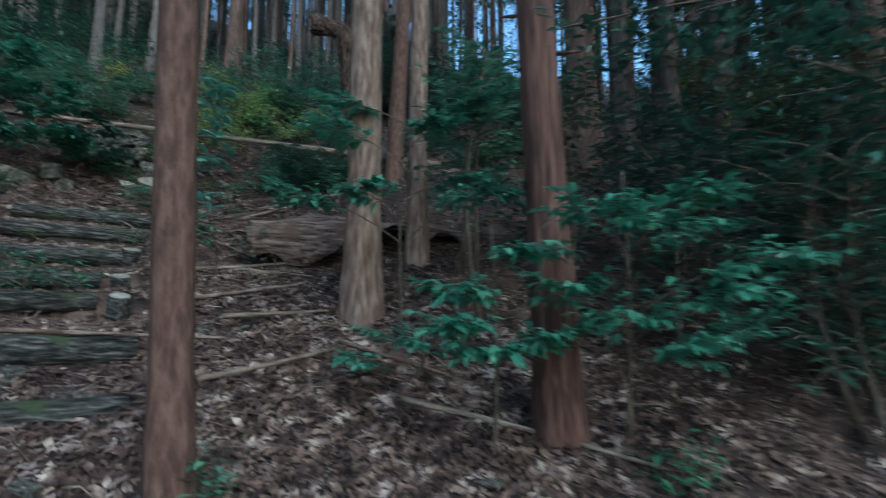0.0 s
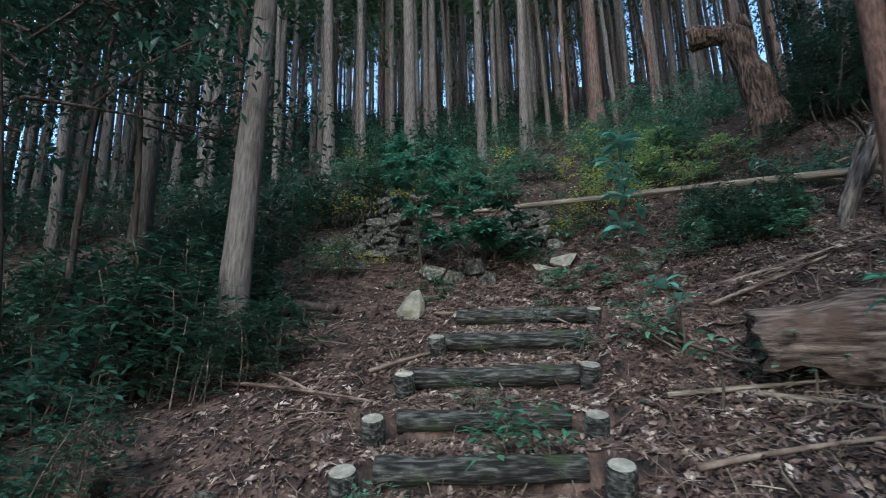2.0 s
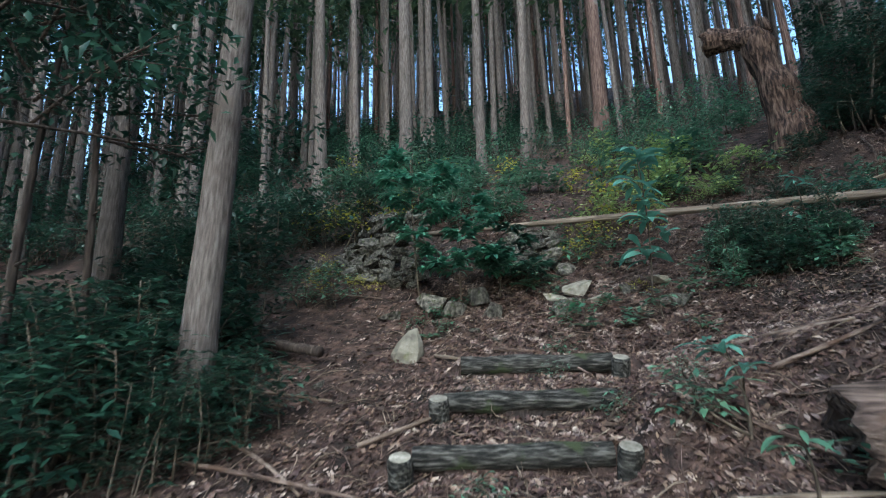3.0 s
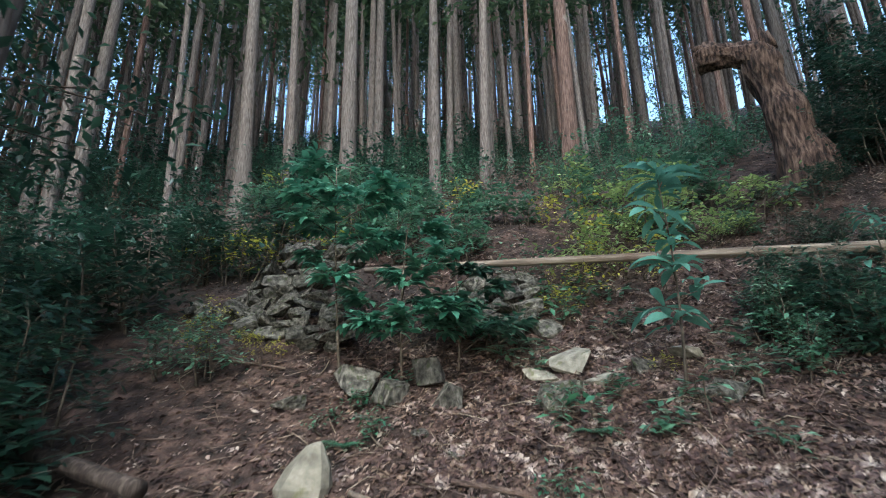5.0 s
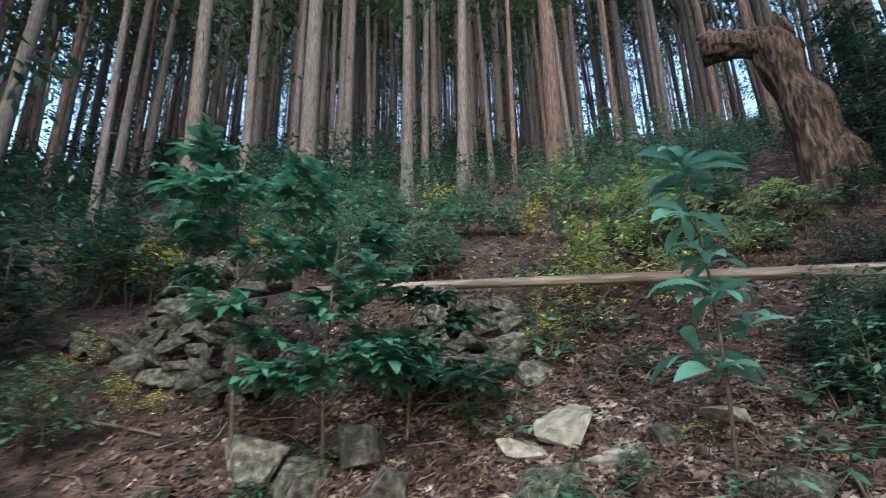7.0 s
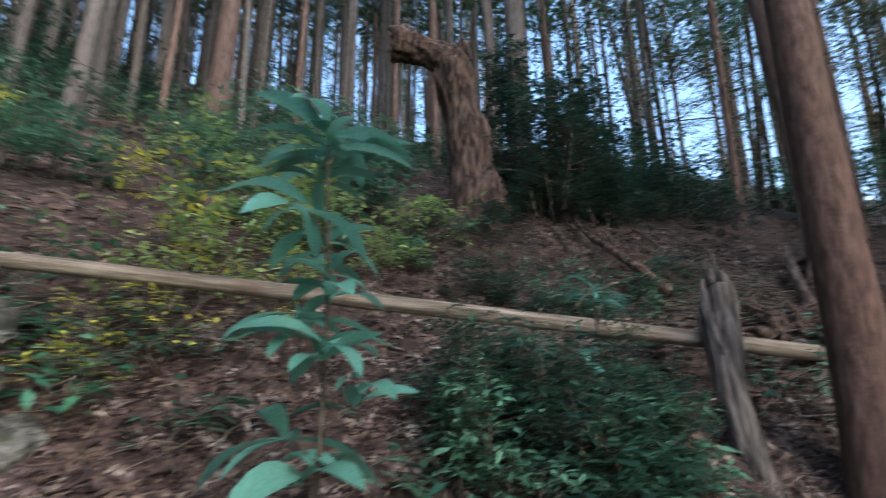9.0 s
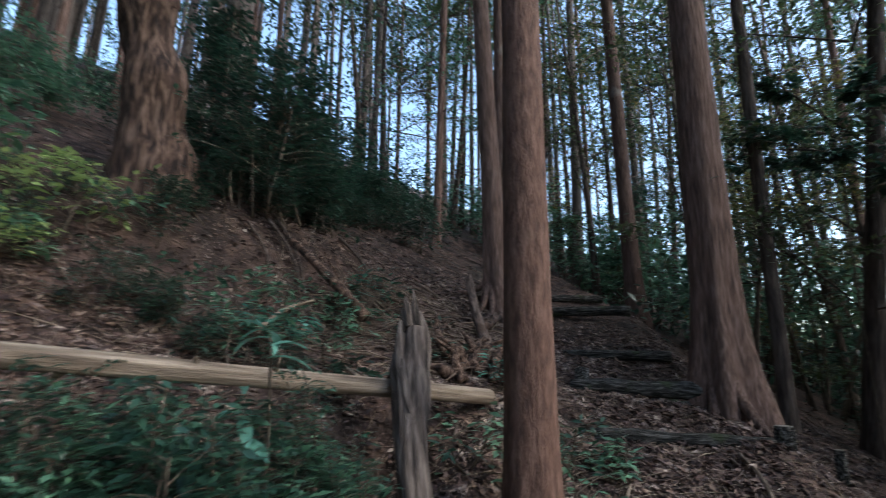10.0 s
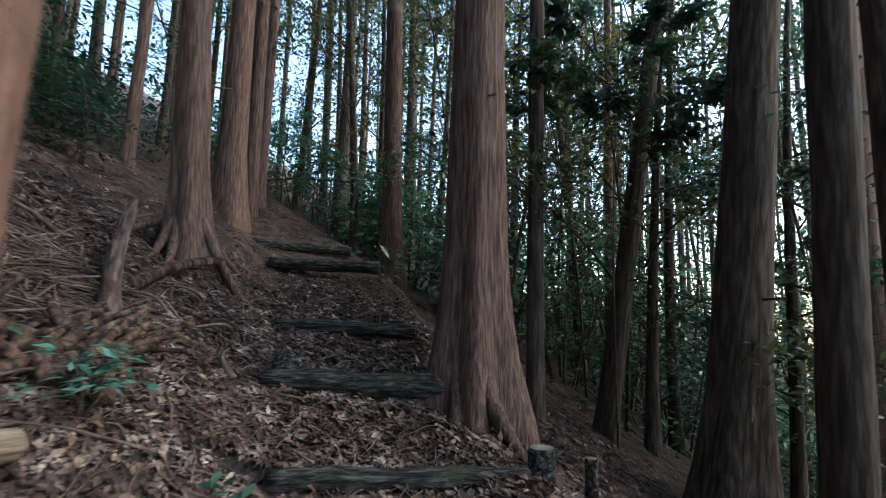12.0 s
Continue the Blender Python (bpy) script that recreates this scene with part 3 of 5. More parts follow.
def log_step(right, left, r, seed, posts=(True, True), label="", split=False, gap=-0.05):
    o = Vector((right[0], right[1], right[2] - 2 * r))
    st = tagged(new("log_step"), label or "mossy weathered log step held by two stakes", "step", "log steps up the trail")
    st.empty_display_size = 0.1
    st.matrix_basis = Matrix.Translation(o)
    a, b = Vector(right) - o - Vector((0, 0, r)), Vector(left) - o - Vector((0, 0, r))
    d = (b - a).normalized()
    sh = Shape()
    # built along x, then turned, so that its grain runs along the log
    log_between(sh, (gap, 0, 0), ((b - a).length - gap, 0, 0), r, seed)
    lg = part("log", sh, LOG_OLD, st)
    lg.matrix_basis = Matrix.Translation(a) @ d.to_track_quat("X", "Z").to_matrix().to_4x4()
    if split:
        sh = Shape()
        log_between(sh, (-0.1, 0, 0), ((b - a).length * 0.9, 0, 0), r * 0.85, seed + 3)
        lg = part("log", sh, LOG_OLD, st)
        lg.matrix_basis = Matrix.Translation(a + Vector((0.05, -0.02, -1.75 * r)) - Vector((-d.y, d.x, 0)) * -0.04) @ d.to_track_quat("X", "Z").to_matrix().to_4x4()
    front = Vector((d.y, -d.x, 0))
    if front.y > 0 and abs(front.y) > abs(front.x):
        front = -front
    for flag, end, inn in ((posts[0], a, d * 0.03), (posts[1], b, d * -0.03)):
        if flag:
            q = end + inn + front * (r + 0.02)
            g = height(q.x + o.x, q.y + o.y) - o.z
            post(st, q.x, q.y, max(r + 0.045, g + 0.15), 0.064, seed + end.x, g - 0.08, Matrix.Rotation(radians(20), 4, front.cross(Vector((0, 0, 1))) * -1))
    return st


for i, (x, y, z) in enumerate(STEP_RIGHT):
    log_step((x, y, z), (x - ACROSS[0] * STEP_LENGTH, y - ACROSS[1] * STEP_LENGTH, z + (0.0 if i > 1 else 0.02)), (0.068, 0.08, 0.062, 0.06, 0.066, 0.066, 0.066)[i], 7.0 + i,
             (i not in (0, 1, 5), i not in (0, 1, 6)), gap=(-0.05, -0.05, 0.14, 0.14, 0.08, 0.06, 0.05)[i])

UPPER_STEPS = [((1.27, 6.58), (0.72, 7.40), 0.06), ((1.74, 7.12), (1.27, 7.98), 0.07), ((2.35, 7.72), (1.95, 8.55), 0.05),
               ((3.42, 8.72), (2.98, 9.62), 0.065), ((3.95, 9.45), (3.25, 10.1), 0.055)]
for i, (a, b, r) in enumerate(UPPER_STEPS):
    z = max(height(*a), height(*b), height((a[0] + b[0]) / 2, (a[1] + b[1]) / 2)) + (0.07 if i == 1 else 0.03)
    log_step((a[0], a[1], z), (b[0], b[1], z + 0.02), r, 30.0 + i, (False, i == 1), "dark weathered log step across the upper trail", split=i == 1)

# lone stake below the upper steps
stake = thing("stake", on_ground(1.38, 6.50), "short grey stake at the trail's lower edge", "stake")
post(stake, 0, 0, 0.13, 0.06, 61, -0.1)
stake = thing("stake", on_ground(2.10, 6.40), "thin pale stake at the trail's lower edge", "stake")
post(stake, 0, 0, 0.22, 0.035, 62, -0.1)


# ---- stones ----
def stone_mesh(seed, flat=0.7, mat=STONE):
    """An angular split block with chipped corners and uneven faces."""
    rng = random.Random(seed)
    bm = bmesh.new()
    for k in range(13):
        d = Vector((rng.uniform(-1, 1), rng.uniform(-1, 1), rng.uniform(-1, 1)))
        d /= max(abs(d.x), abs(d.y), abs(d.z)) ** 0.8
        bm.verts.new((0.5 * d.x, 0.46 * d.y, 0.44 * d.z))
    got = bmesh.ops.convex_hull(bm, input=bm.verts[:])
    bmesh.ops.delete(bm, geom=list({g for g in got["geom_interior"] + got["geom_unused"] if isinstance(g, bmesh.types.BMVert)}), context="VERTS")
    bmesh.ops.bevel(bm, geom=bm.edges[:], offset=0.04, segments=2, affect="EDGES", clamp_overlap=True)
    bmesh.ops.triangulate(bm, faces=bm.faces[:])
    for v in bm.verts:
        v.co *= 0.94 + 0.15 * noise.noise(v.co * 3.0 + Vector((seed, 0, 0))) + 0.06 * noise.noise(v.co * 9.0 + Vector((0, seed, 0)))
        v.co.z *= flat
    me = bpy.data.meshes.new("stone")
    bm.to_mesh(me)
    bm.free()
    me.materials.append(mat)
    return me


STONES = [stone_mesh(500 + i, 0.55 + 0.08 * (i % 4)) for i in range(9)]
PALE_STONES = [stone_mesh(540 + i, 0.4 + 0.12 * (i % 4), mat=STONE_PALE) for i in range(6)]


def pile(name, label, x0, x1, line, depth, rise, size, seed, group=""):
    """Courses of rough stones stacked against the bank."""
    rng = random.Random(seed)
    mx = (x0 + x1) / 2
    base = thing(name, on_ground(mx, line(mx)), label, "stone pile", group)
    o = base.matrix_basis.translation
    courses = 10
    for c in range(courses):
        s = c / (courses - 1)
        x = x0 + (x1 - x0) * 0.22 * s
        end = x1 - (x1 - x0) * 0.10 * s
        while x < end:
            w = size * rng.uniform(0.7, 1.45)
            y = line(x) + depth * s + rng.gauss(0, 0.03)
            g = height(x, line(x)) + rise(x) * s
            st = part("stone", rng.choice(STONES), None, base)
            st.matrix_basis = pose(x + w / 2 - o.x, y - o.y, g + 0.02 - o.z, rng.gauss(14, 14), rng.gauss(0, 14), rng.gauss(8, 60)) @ Matrix.Diagonal((w * 1.12, w * 0.95, w * rng.uniform(0.8, 1.1), 1))
            x += w * 0.95
    return base


pile("stone_bank", "tumbled grey mossy fieldstones stacked against the bank", -7.35, -5.45, lambda x: 5.58 + 0.06 * (x + 7.0), 0.42,
     lambda x: 0.80 * math.exp(-((x + 6.0) / 0.85) ** 4) + 0.10, 0.20, 3)
pile("stone_bank", "small stack of grey fieldstones beside a fern", -4.95, -4.2, lambda x: 6.48, 0.38, lambda x: 0.56, 0.195, 8)

rng = random.Random(12)
ROCKS = [  # x, y, size x, y, z, pale, label
    (-3.86, 6.20, 0.32, 0.26, 0.20, True, "flat pale stone on the leaf litter"),
    (-3.52, 6.26, 0.34, 0.26, 0.19, True, "flat pale stone on the leaf litter"),
    (-3.72, 6.42, 0.42, 0.28, 0.24, True, "flat slab lying on other stones"),
    (-3.68, 6.00, 0.36, 0.24, 0.30, False, "grey mossy stone half sunk in soil"),
    (-4.34, 5.66, 0.24, 0.22, 0.36, False, "upright grey stone in the litter"),
    (-4.58, 5.80, 0.34, 0.28, 0.36, False, "grey upright stone under a sapling"),
    (-4.72, 5.52, 0.40, 0.30, 0.28, False, "grey mossy stone half sunk in soil"),
    (-5.00, 5.45, 0.38, 0.28, 0.32, False, "dark grey stone half sunk in soil"),
    (-5.22, 5.08, 0.28, 0.20, 0.20, False, "grey stone half sunk in soil"),
    (-2.72, 6.32, 0.20, 0.15, 0.24, False, "upright grey stone in the litter"),
    (-2.86, 6.28, 0.19, 0.15, 0.17, False, "grey stone in the litter"),
    (-2.98, 6.72, 0.24, 0.22, 0.20, True, "pale stone in the litter"),
    (-3.24, 6.52, 0.24, 0.20, 0.18, False, "mossy stone in the litter"),
    (-1.62, 2.30, 0.15, 0.13, 0.09, False, "small grey stone between the log steps"),
    (-1.98, 2.36, 0.17, 0.15, 0.10, False, "small grey stone between the log steps"),
    (-2.15, 2.05, 0.14, 0.12, 0.08, False, "small grey stone between the log steps"),
    (-1.35, 1.72, 0.18, 0.14, 0.10, False, "small grey stone between the log steps"),
    (-4.05, 6.75, 0.28, 0.24, 0.34, False, "grey stone on the bank"),
    (-4.3, 6.9, 0.30, 0.2, 0.2, False, "grey stone on the bank"),
]
wm = Shape()
wv = []
for k, (wr, wz) in enumerate(((0.13, -0.08), (0.14, 0.04), (0.105, 0.15), (0.04, 0.27), (0.012, 0.29))):
    for q in range(9):
        a = 2 * math.pi * q / 9
        f = 1 + 0.28 * noise.noise((math.cos(a) * 1.4, math.sin(a) * 1.4, k * 0.35))
        wv.append((wr * f * math.cos(a) + 0.02 * k, 0.8 * wr * f * math.sin(a), wz))
wm.add(wv, [(k * 9 + q, k * 9 + (q + 1) % 9, k * 9 + 9 + (q + 1) % 9, k * 9 + 9 + q) for k in range(4) for q in range(9)] + [tuple(36 + q for q in range(9))])
wedge = part("rock", wm, STONE_PALE, smooth=False)
wedge.matrix_basis = pose(*on_ground(-4.53, 4.60), 0, 0, 25) @ Matrix.Diagonal((1.05, 1.05, 0.85, 1))
tagged(wedge, "upright pale wedge-shaped stone at the head of the steps", "rock")
for i, (x, y, a, b, c, pale, label) in enumerate(ROCKS):
    st = new("rock", (PALE_STONES[i % 6] if pale else STONES[i % 9]))
    z = height(x, y)
    st.matrix_basis = pose(x, y, z + c * 0.10, rng.gauss(0, 8), rng.gauss(0, 8), rng.uniform(0, 360)) @ Matrix.Diagonal((a * 1.05, b * 1.05, c * (1.2 if c > 0.3 else 1.3), 1))
    tagged(st, label, "rock")
for i in range(46):
    x, y = rng.uniform(-6.5, 0.5), rng.uniform(1.0, 7.2)
    s = rng.uniform(0.04, 0.11)
    st = new("rock", rng.choice(STONES))
    st.matrix_basis = pose(x, y, height(x, y) + s * 0.1, rng.gauss(0, 15), rng.gauss(0, 15), rng.uniform(0, 360)) @ Matrix.Diagonal((s * 1.4, s * 1.2, s, 1))
    tagged(st, "small grey stone bedded in leaf litter", "rock", "small stones on the forest floor")


# ---- fallen wood ----
def aligned(a, b):
    a, b = Vector(a), Vector(b)
    return Matrix.Translation(a) @ (b - a).to_track_quat("X", "Z").to_matrix().to_4x4(), (b - a).length


def fallen(name, a, b, r0, r1, mat, label, category="log", seed=1.0, rough=0.08, stubs=0, bend=(0, 0, 0), sides=14):
    m, length = aligned(a, b)
    ob = new(name)
    ob.empty_display_size = 0.1
    ob.matrix_basis = m
    tagged(ob, label, category)
    sh = Shape()
    pts = curve_points((0, 0, 0), (length, 0, 0), bend, 16)
    tube(sh, pts, [r0 + (r1 - r0) * k / 15 for k in range(16)], sides, rough, seed, ridge=r0 * 0.10)
    part("log" if category == "log" else "branch", sh, mat, ob)
    rr = random.Random(seed)
    for k in range(stubs):
        x = rr.uniform(0.1, 0.95) * length
        an = rr.uniform(0, 6.28)
        d = Vector((rr.uniform(0.2, 0.6), math.cos(an), math.sin(an)))
        s2 = Shape()
        rad = r0 + (r1 - r0) * x / length
        tube(s2, [Vector((x, 0, 0)) + d * rad * 0.6, Vector((x, 0, 0)) + d * (rad + rr.uniform(0.03, 0.12))], [0.016, 0.007], 6)
        part("knot", s2, mat, ob)
    return ob


FALL_A, FALL_B = Vector((-0.05, 7.72, 3.78)), Vector((-6.25, 6.95, 4.31))
fallen("fallen_log", FALL_A, FALL_B, 0.050, 0.032, PALE_WOOD, "long pale barkless log lying across the bank", seed=4.0, stubs=9, bend=(0, 0.03, 0.0))

# hollow rotten log: an arched shell, open underneath
def hollow_log(a, b, r, seed):
    m, length = aligned(a, b)
    ob = new("hollow_log")
    ob.matrix_basis = m
    tagged(ob, "large hollow rotten log with torn open underside", "log")
    for name, inner in (("bark_shell", 0.0), ("hollow", 0.045)):
        sh = Shape()
        n, k = 26, 22
        verts, faces = [], []
        for i in range(n):
            x = length * i / (n - 1)
            rr = (r - inner) * (0.82 + 0.25 * math.sin(math.pi * i / (n - 1)) + 0.10 * noise.noise((x * 2.5, seed, 0)))
            for j in range(k):
                open_to = 215 - 62 * smooth(0.22, 0.5, i / (n - 1)) + 30 * noise.noise((x * 4, seed, 7.0))
                ang = radians(-38 + (open_to + 38) * j / (k - 1)) + 0.35 * noise.noise((x * 3, seed + 4, j * 0.05)) * (1 if j in (0, 1, k - 2, k - 1) else 0)
                q = rr * (1 + 0.20 * noise.noise((x * 3, math.cos(ang) * 2, math.sin(ang) * 2 + seed)) + 0.05 * noise.noise((x * 4, ang * 6, seed)))
                verts.append((x + 0.06 * noise.noise((j * 0.6, i * 0.1, seed)) * (i in (0, n - 1)), q * math.cos(ang), q * 0.8 * math.sin(ang)))
        for i in range(n - 1):
            for j in range(k - 1):
                f = (i * k + j, (i + 1) * k + j, (i + 1) * k + j + 1, i * k + j + 1)
                faces.append(f if inner else f[::-1])
        if not inner:
            c = len(verts)
            verts.append((0.10, 0, 0.02))
            faces += [(c, j + 1, j) for j in range(k - 1)]
        sh.add(verts, faces)
        part(name, sh, ROTTEN if not inner else BARK_DARK, ob, "dark rotted inside" if inner else "")
    return ob


HOLLOW_A = Vector((-1.62, 4.22, 2.02))
HOLLOW_B = Vector((0.25, 4.75, 2.02))
hollow_log(HOLLOW_A, HOLLOW_B, 0.33, 2.0)

# leaning rotten stump over the fallen log: a slim pole that widens into a splintered head with hanging strips
stump = new("broken_stump")
stump.matrix_basis = aligned((-1.16, 6.92, 3.05), (-0.72, 7.68, 4.28))[0]
tagged(stump, "grey leaning broken stump with splintered hanging bark strips", "stump")
sh = Shape()
tube(sh, [(1.50 * k / 19, 0.03 * math.sin(4 * k / 19), 0.02 * math.sin(6 * k / 19)) for k in range(20)],
     [0.062 + 0.022 * smooth(0.35, 0.62, k / 19) * (1 - smooth(0.78, 1.0, k / 19)) + 0.005 * math.sin(k * 1.1) - (0.035 if k == 19 else 0.012 if k == 18 else 0) for k in range(20)], 30, 0.35, 3.0, ridge=0.02)
part("trunk", sh, LOG_GREY, stump)
rr = random.Random(19)
for k in range(15):
    an = -0.95 + 0.13 * k
    out = Vector((0, math.cos(an), math.sin(an)))
    top, low = rr.uniform(1.10, 1.40), rr.uniform(0.42, 0.82)
    s2 = Shape()
    line = [Vector((top + (low - top) * u, 0.02 * math.sin(3 * u + k), 0)) + out * (0.055 + 0.035 * math.sin(math.pi * min(1.0, 0.3 + 0.6 * u)) + rr.uniform(0.0, 0.012)) for u in (0.0, 0.25, 0.5, 0.75, 1.0)]
    tube(s2, line, [0.012, 0.018, 0.017, 0.013, 0.004], 6, 0.5, k, ridge=0.004)
    part("bark_strip", s2, LOG_GREY, stump)
for k in range(6):
    s2 = Shape()
    an = k * 1.05
    c = Vector((1.36, 0.045 * math.cos(an), 0.045 * math.sin(an)))
    e = 0.16 + 0.06 * (k % 3)
    tube(s2, [c, c + Vector((e * 0.6, 0.006, 0.006)), c + Vector((e, 0.012, 0.01))], [0.024, 0.016, 0.004], 7, 0.5, k)
    part("splinter", s2, LOG_GREY, stump)

# tall snag, snapped over into a thick blunt hook
SNAG = (-1.84, 9.9)
snag = thing("broken_snag", on_ground(*SNAG, 0.1), "tall rotten reddish snag with a thick hooked broken top", "dead tree")


def limb(line, radii, steps=4):
    """Points and radii made denser along a line."""
    pts, rad = [], []
    for (p, q), (a, b) in zip(zip(line, line[1:]), zip(radii, radii[1:])):
        for k in range(steps):
            pts.append(Vector(p).lerp(Vector(q), k / steps))
            rad.append(a + (b - a) * k / steps)
    return pts + [Vector(line[-1])], rad + [radii[-1]]


sh = Shape()
tube(sh, *limb([(0.10, 0.05, -0.6), (0.05, 0.03, 0.1), (0.02, 0.02, 0.45), (-0.04, 0.0, 0.95), (-0.12, -0.01, 1.45), (-0.16, -0.02, 1.80), (-0.14, -0.02, 2.02)],
               [0.42, 0.33, 0.255, 0.225, 0.205, 0.195, 0.15]), 44, 0.35, 5.0, lobes=5, lobe=0.35, ridge=0.055)
part("trunk", sh, ROTTEN_RED, snag)
sh = Shape()
tube(sh, *limb([(-0.06, -0.02, 1.62), (-0.20, -0.03, 1.86), (-0.42, -0.04, 1.97), (-0.64, -0.05, 2.05), (-0.83, -0.06, 2.09), (-0.86, -0.06, 2.10)],
               [0.16, 0.185, 0.165, 0.165, 0.20, 0.13]), 40, 0.4, 8.0, ridge=0.05)
part("hooked_limb", sh, ROTTEN_RED, snag)
for k in range(12):
    s2 = Shape()
    an = 0.55 * k
    c = Vector((-0.14 + 0.13 * math.cos(an), -0.02 + 0.12 * math.sin(an), 1.92))
    e = 0.12 + 0.06 * ((k * 7) % 4)
    tube(s2, [c, c + Vector((0.01, 0.01, e * 0.6)), c + Vector((0.03 * math.cos(an), 0.02, e))], [0.06, 0.045, 0.014], 7, 0.5, k)
    part("splinter", s2, ROTTEN_RED, snag)
for k in range(6):
    s2 = Shape()
    an = 1.05 * k
    c = Vector((-0.80, -0.06 + 0.12 * math.cos(an), 2.09 + 0.12 * math.sin(an)))
    tube(s2, [c, c + Vector((-0.06, 0, 0.01)), c + Vector((-0.09 - 0.02 * (k % 3), 0, 0.02))], [0.06, 0.045, 0.015], 7, 0.5, k)
    part("splinter", s2, ROTTEN_RED, snag)

# broken branches and torn root wood by the upper trail
BRANCHES = [
    ((0.52, 8.25, 4.02), (1.30, 9.35, 4.92), 0.055, 0.04, ROTTEN, "grey broken branch leaning uphill"),
    ((0.93, 8.72, 4.33), (1.86, 9.10, 4.58), 0.04, 0.03, ROTTEN_RED, "flat strip of reddish bark on the slope"),
    ((-0.40, 8.70, 4.33), (-0.72, 9.45, 5.02), 0.05, 0.03, ROTTEN_RED, "red rotten branch leaning on the bank"),
    ((-1.35, 8.4, 4.15), (-0.75, 8.9, 4.45), 0.02, 0.012, PALE_WOOD, "thin pale stick on the slope"),
]
for i, (a, b, r0, r1, mat, label) in enumerate(BRANCHES):
    fallen("broken_branch", a, b, r0, r1, mat, label, "branch", 20.0 + i, 0.3, 0, (0, 0.04, 0.03), 9)
q = random.Random(33)
for k in range(26):
    a = q.uniform(-0.6, 2.6)
    c = Vector((q.gauss(0.16, 0.16), q.gauss(8.14, 0.12), 0))
    c.z = height(c.x, c.y) + 0.03
    e = c + Vector((math.cos(a), math.sin(a) * 0.6, 0)) * q.uniform(0.2, 0.45)
    e.z = height(e.x, e.y) + q.uniform(0.05, 0.28)
    fallen("root_splinter", c, e, q.uniform(0.025, 0.055), 0.01, ROTTEN_RED, "splintered red rotten root wood", "branch", 80.0 + k, 0.4, 0, (0, 0.05, 0.02), 8)
for k in range(4):
    x = q.uniform(-1.2, 0.1)
    e = x + q.gauss(0, 0.25)
    y0, y1 = q.uniform(9.5, 9.75), q.uniform(8.95, 9.2)
    fallen("exposed_root", (x, y0, height(x, y0) + 0.06), (e, y1, height(e, y1) + 0.02), q.uniform(0.010, 0.022), 0.005, BARK_DARK, "dark exposed root hanging down the bank", "root", 110.0 + k, 0.3, 0, (0, 0.08, 0.06), 7)
for k in range(34):
    x, y = q.uniform(-1.0, 1.5), q.uniform(7.9, 9.3)
    a, ln = q.uniform(0, 6.28), q.uniform(0.18, 0.6)
    e = (x + math.cos(a) * ln, y + 0.6 * math.sin(a) * ln)
    if trail_near(x, y)[0] > 0.7 and trail_near(*e)[0] > 0.7:
        fallen("broken_branch", (x, y, height(x, y) + 0.025), (*e, height(*e) + q.uniform(0.02, 0.10)), q.uniform(0.008, 0.022), 0.005, q.choice((TWIG, ROTTEN, ROTTEN_RED)),
               "broken dead branch among the slope debris", "branch", 130.0 + k, 0.3, 0, (0, 0.05, 0.03), 7)
# heap of fine dead brush on the slope above the leaning stump
heap = Shape()
for k in range(420):
    x, y = q.gauss(0.35, 0.42), q.gauss(8.75, 0.30)
    a, ln = q.gauss(2.2, 0.8), q.uniform(0.2, 0.75)
    lift = 0.20 * math.exp(-((x - 0.35) / 0.5) ** 2 - ((y - 8.75) / 0.35) ** 2) * q.random()
    e = (x + math.cos(a) * ln, y + math.sin(a) * ln * 0.7)
    if trail_near(x, y)[0] < 0.75 or trail_near(*e)[0] < 0.75:
        continue
    p0, p2 = Vector((x, y, height(x, y) + 0.02 + lift)), Vector((*e, height(*e) + 0.02 + 0.6 * lift))
    w = q.uniform(0.002, 0.007)
    tube(heap, [p0, p0.lerp(p2, 0.5) + Vector((q.gauss(0, 0.03), q.gauss(0, 0.03), 0.03)), p2], [w, w * 0.8, w * 0.4], 5, cap=False)
tagged(part("brush_pile", heap, TWIG), "heap of fine dead grey-brown brushwood on the slope", "brushwood", kind="stuff")
STICKS = [((-1.75, 3.35), (-1.05, 3.75)), ((-1.35, 3.15), (-0.75, 3.35)), ((-2.3, 4.3), (-1.5, 4.2)), ((-1.15, 2.45), (-0.6, 2.9)), ((-1.6, 4.0), (-1.0, 3.9)),
          ((-4.6, 2.75), (-3.4, 3.1)), ((-4.9, 3.0), (-3.7, 2.95)), ((-5.4, 3.4), (-4.4, 3.7)), ((-3.9, 5.0), (-3.0, 4.9)), ((-2.2, 5.3), (-1.5, 5.1)),
          ((-2.0, 3.9), (-1.2, 4.15)), ((-1.9, 4.65), (-1.25, 5.15)), ((-6.8, 4.9), (-5.6, 5.35)), ((-4.3, 4.7), (-3.6, 4.65)), ((-0.6, 3.0), (0.3, 2.6)), ((-3.8, 3.4), (-3.6, 4.0)),
          ((-0.2, 2.5), (0.9, 2.1)), ((-2.35, 2.5), (-1.2, 2.95)), ((-0.4, 6.5), (0.2, 6.9)), ((0.2, 6.2), (0.9, 6.6)), ((-1.9, 5.0), (-1.0, 5.4))]
for i, (a, b) in enumerate(STICKS):
    za, zb = height(*a) + 0.03, height(*b) + 0.03
    m = 0.5 * (Vector(a) + Vector(b))
    fallen("stick", (*a, za), (*b, zb), 0.016, 0.008, (TWIG, PALE_WOOD, ROTTEN)[i % 3], "dead fallen stick lying on the leaf litter", "stick", 50.0 + i, 0.15, 0,
           (0, 0.05 * (-1) ** i, max(0.0, height(m.x, m.y) + 0.03 - (za + zb) / 2)), 7)
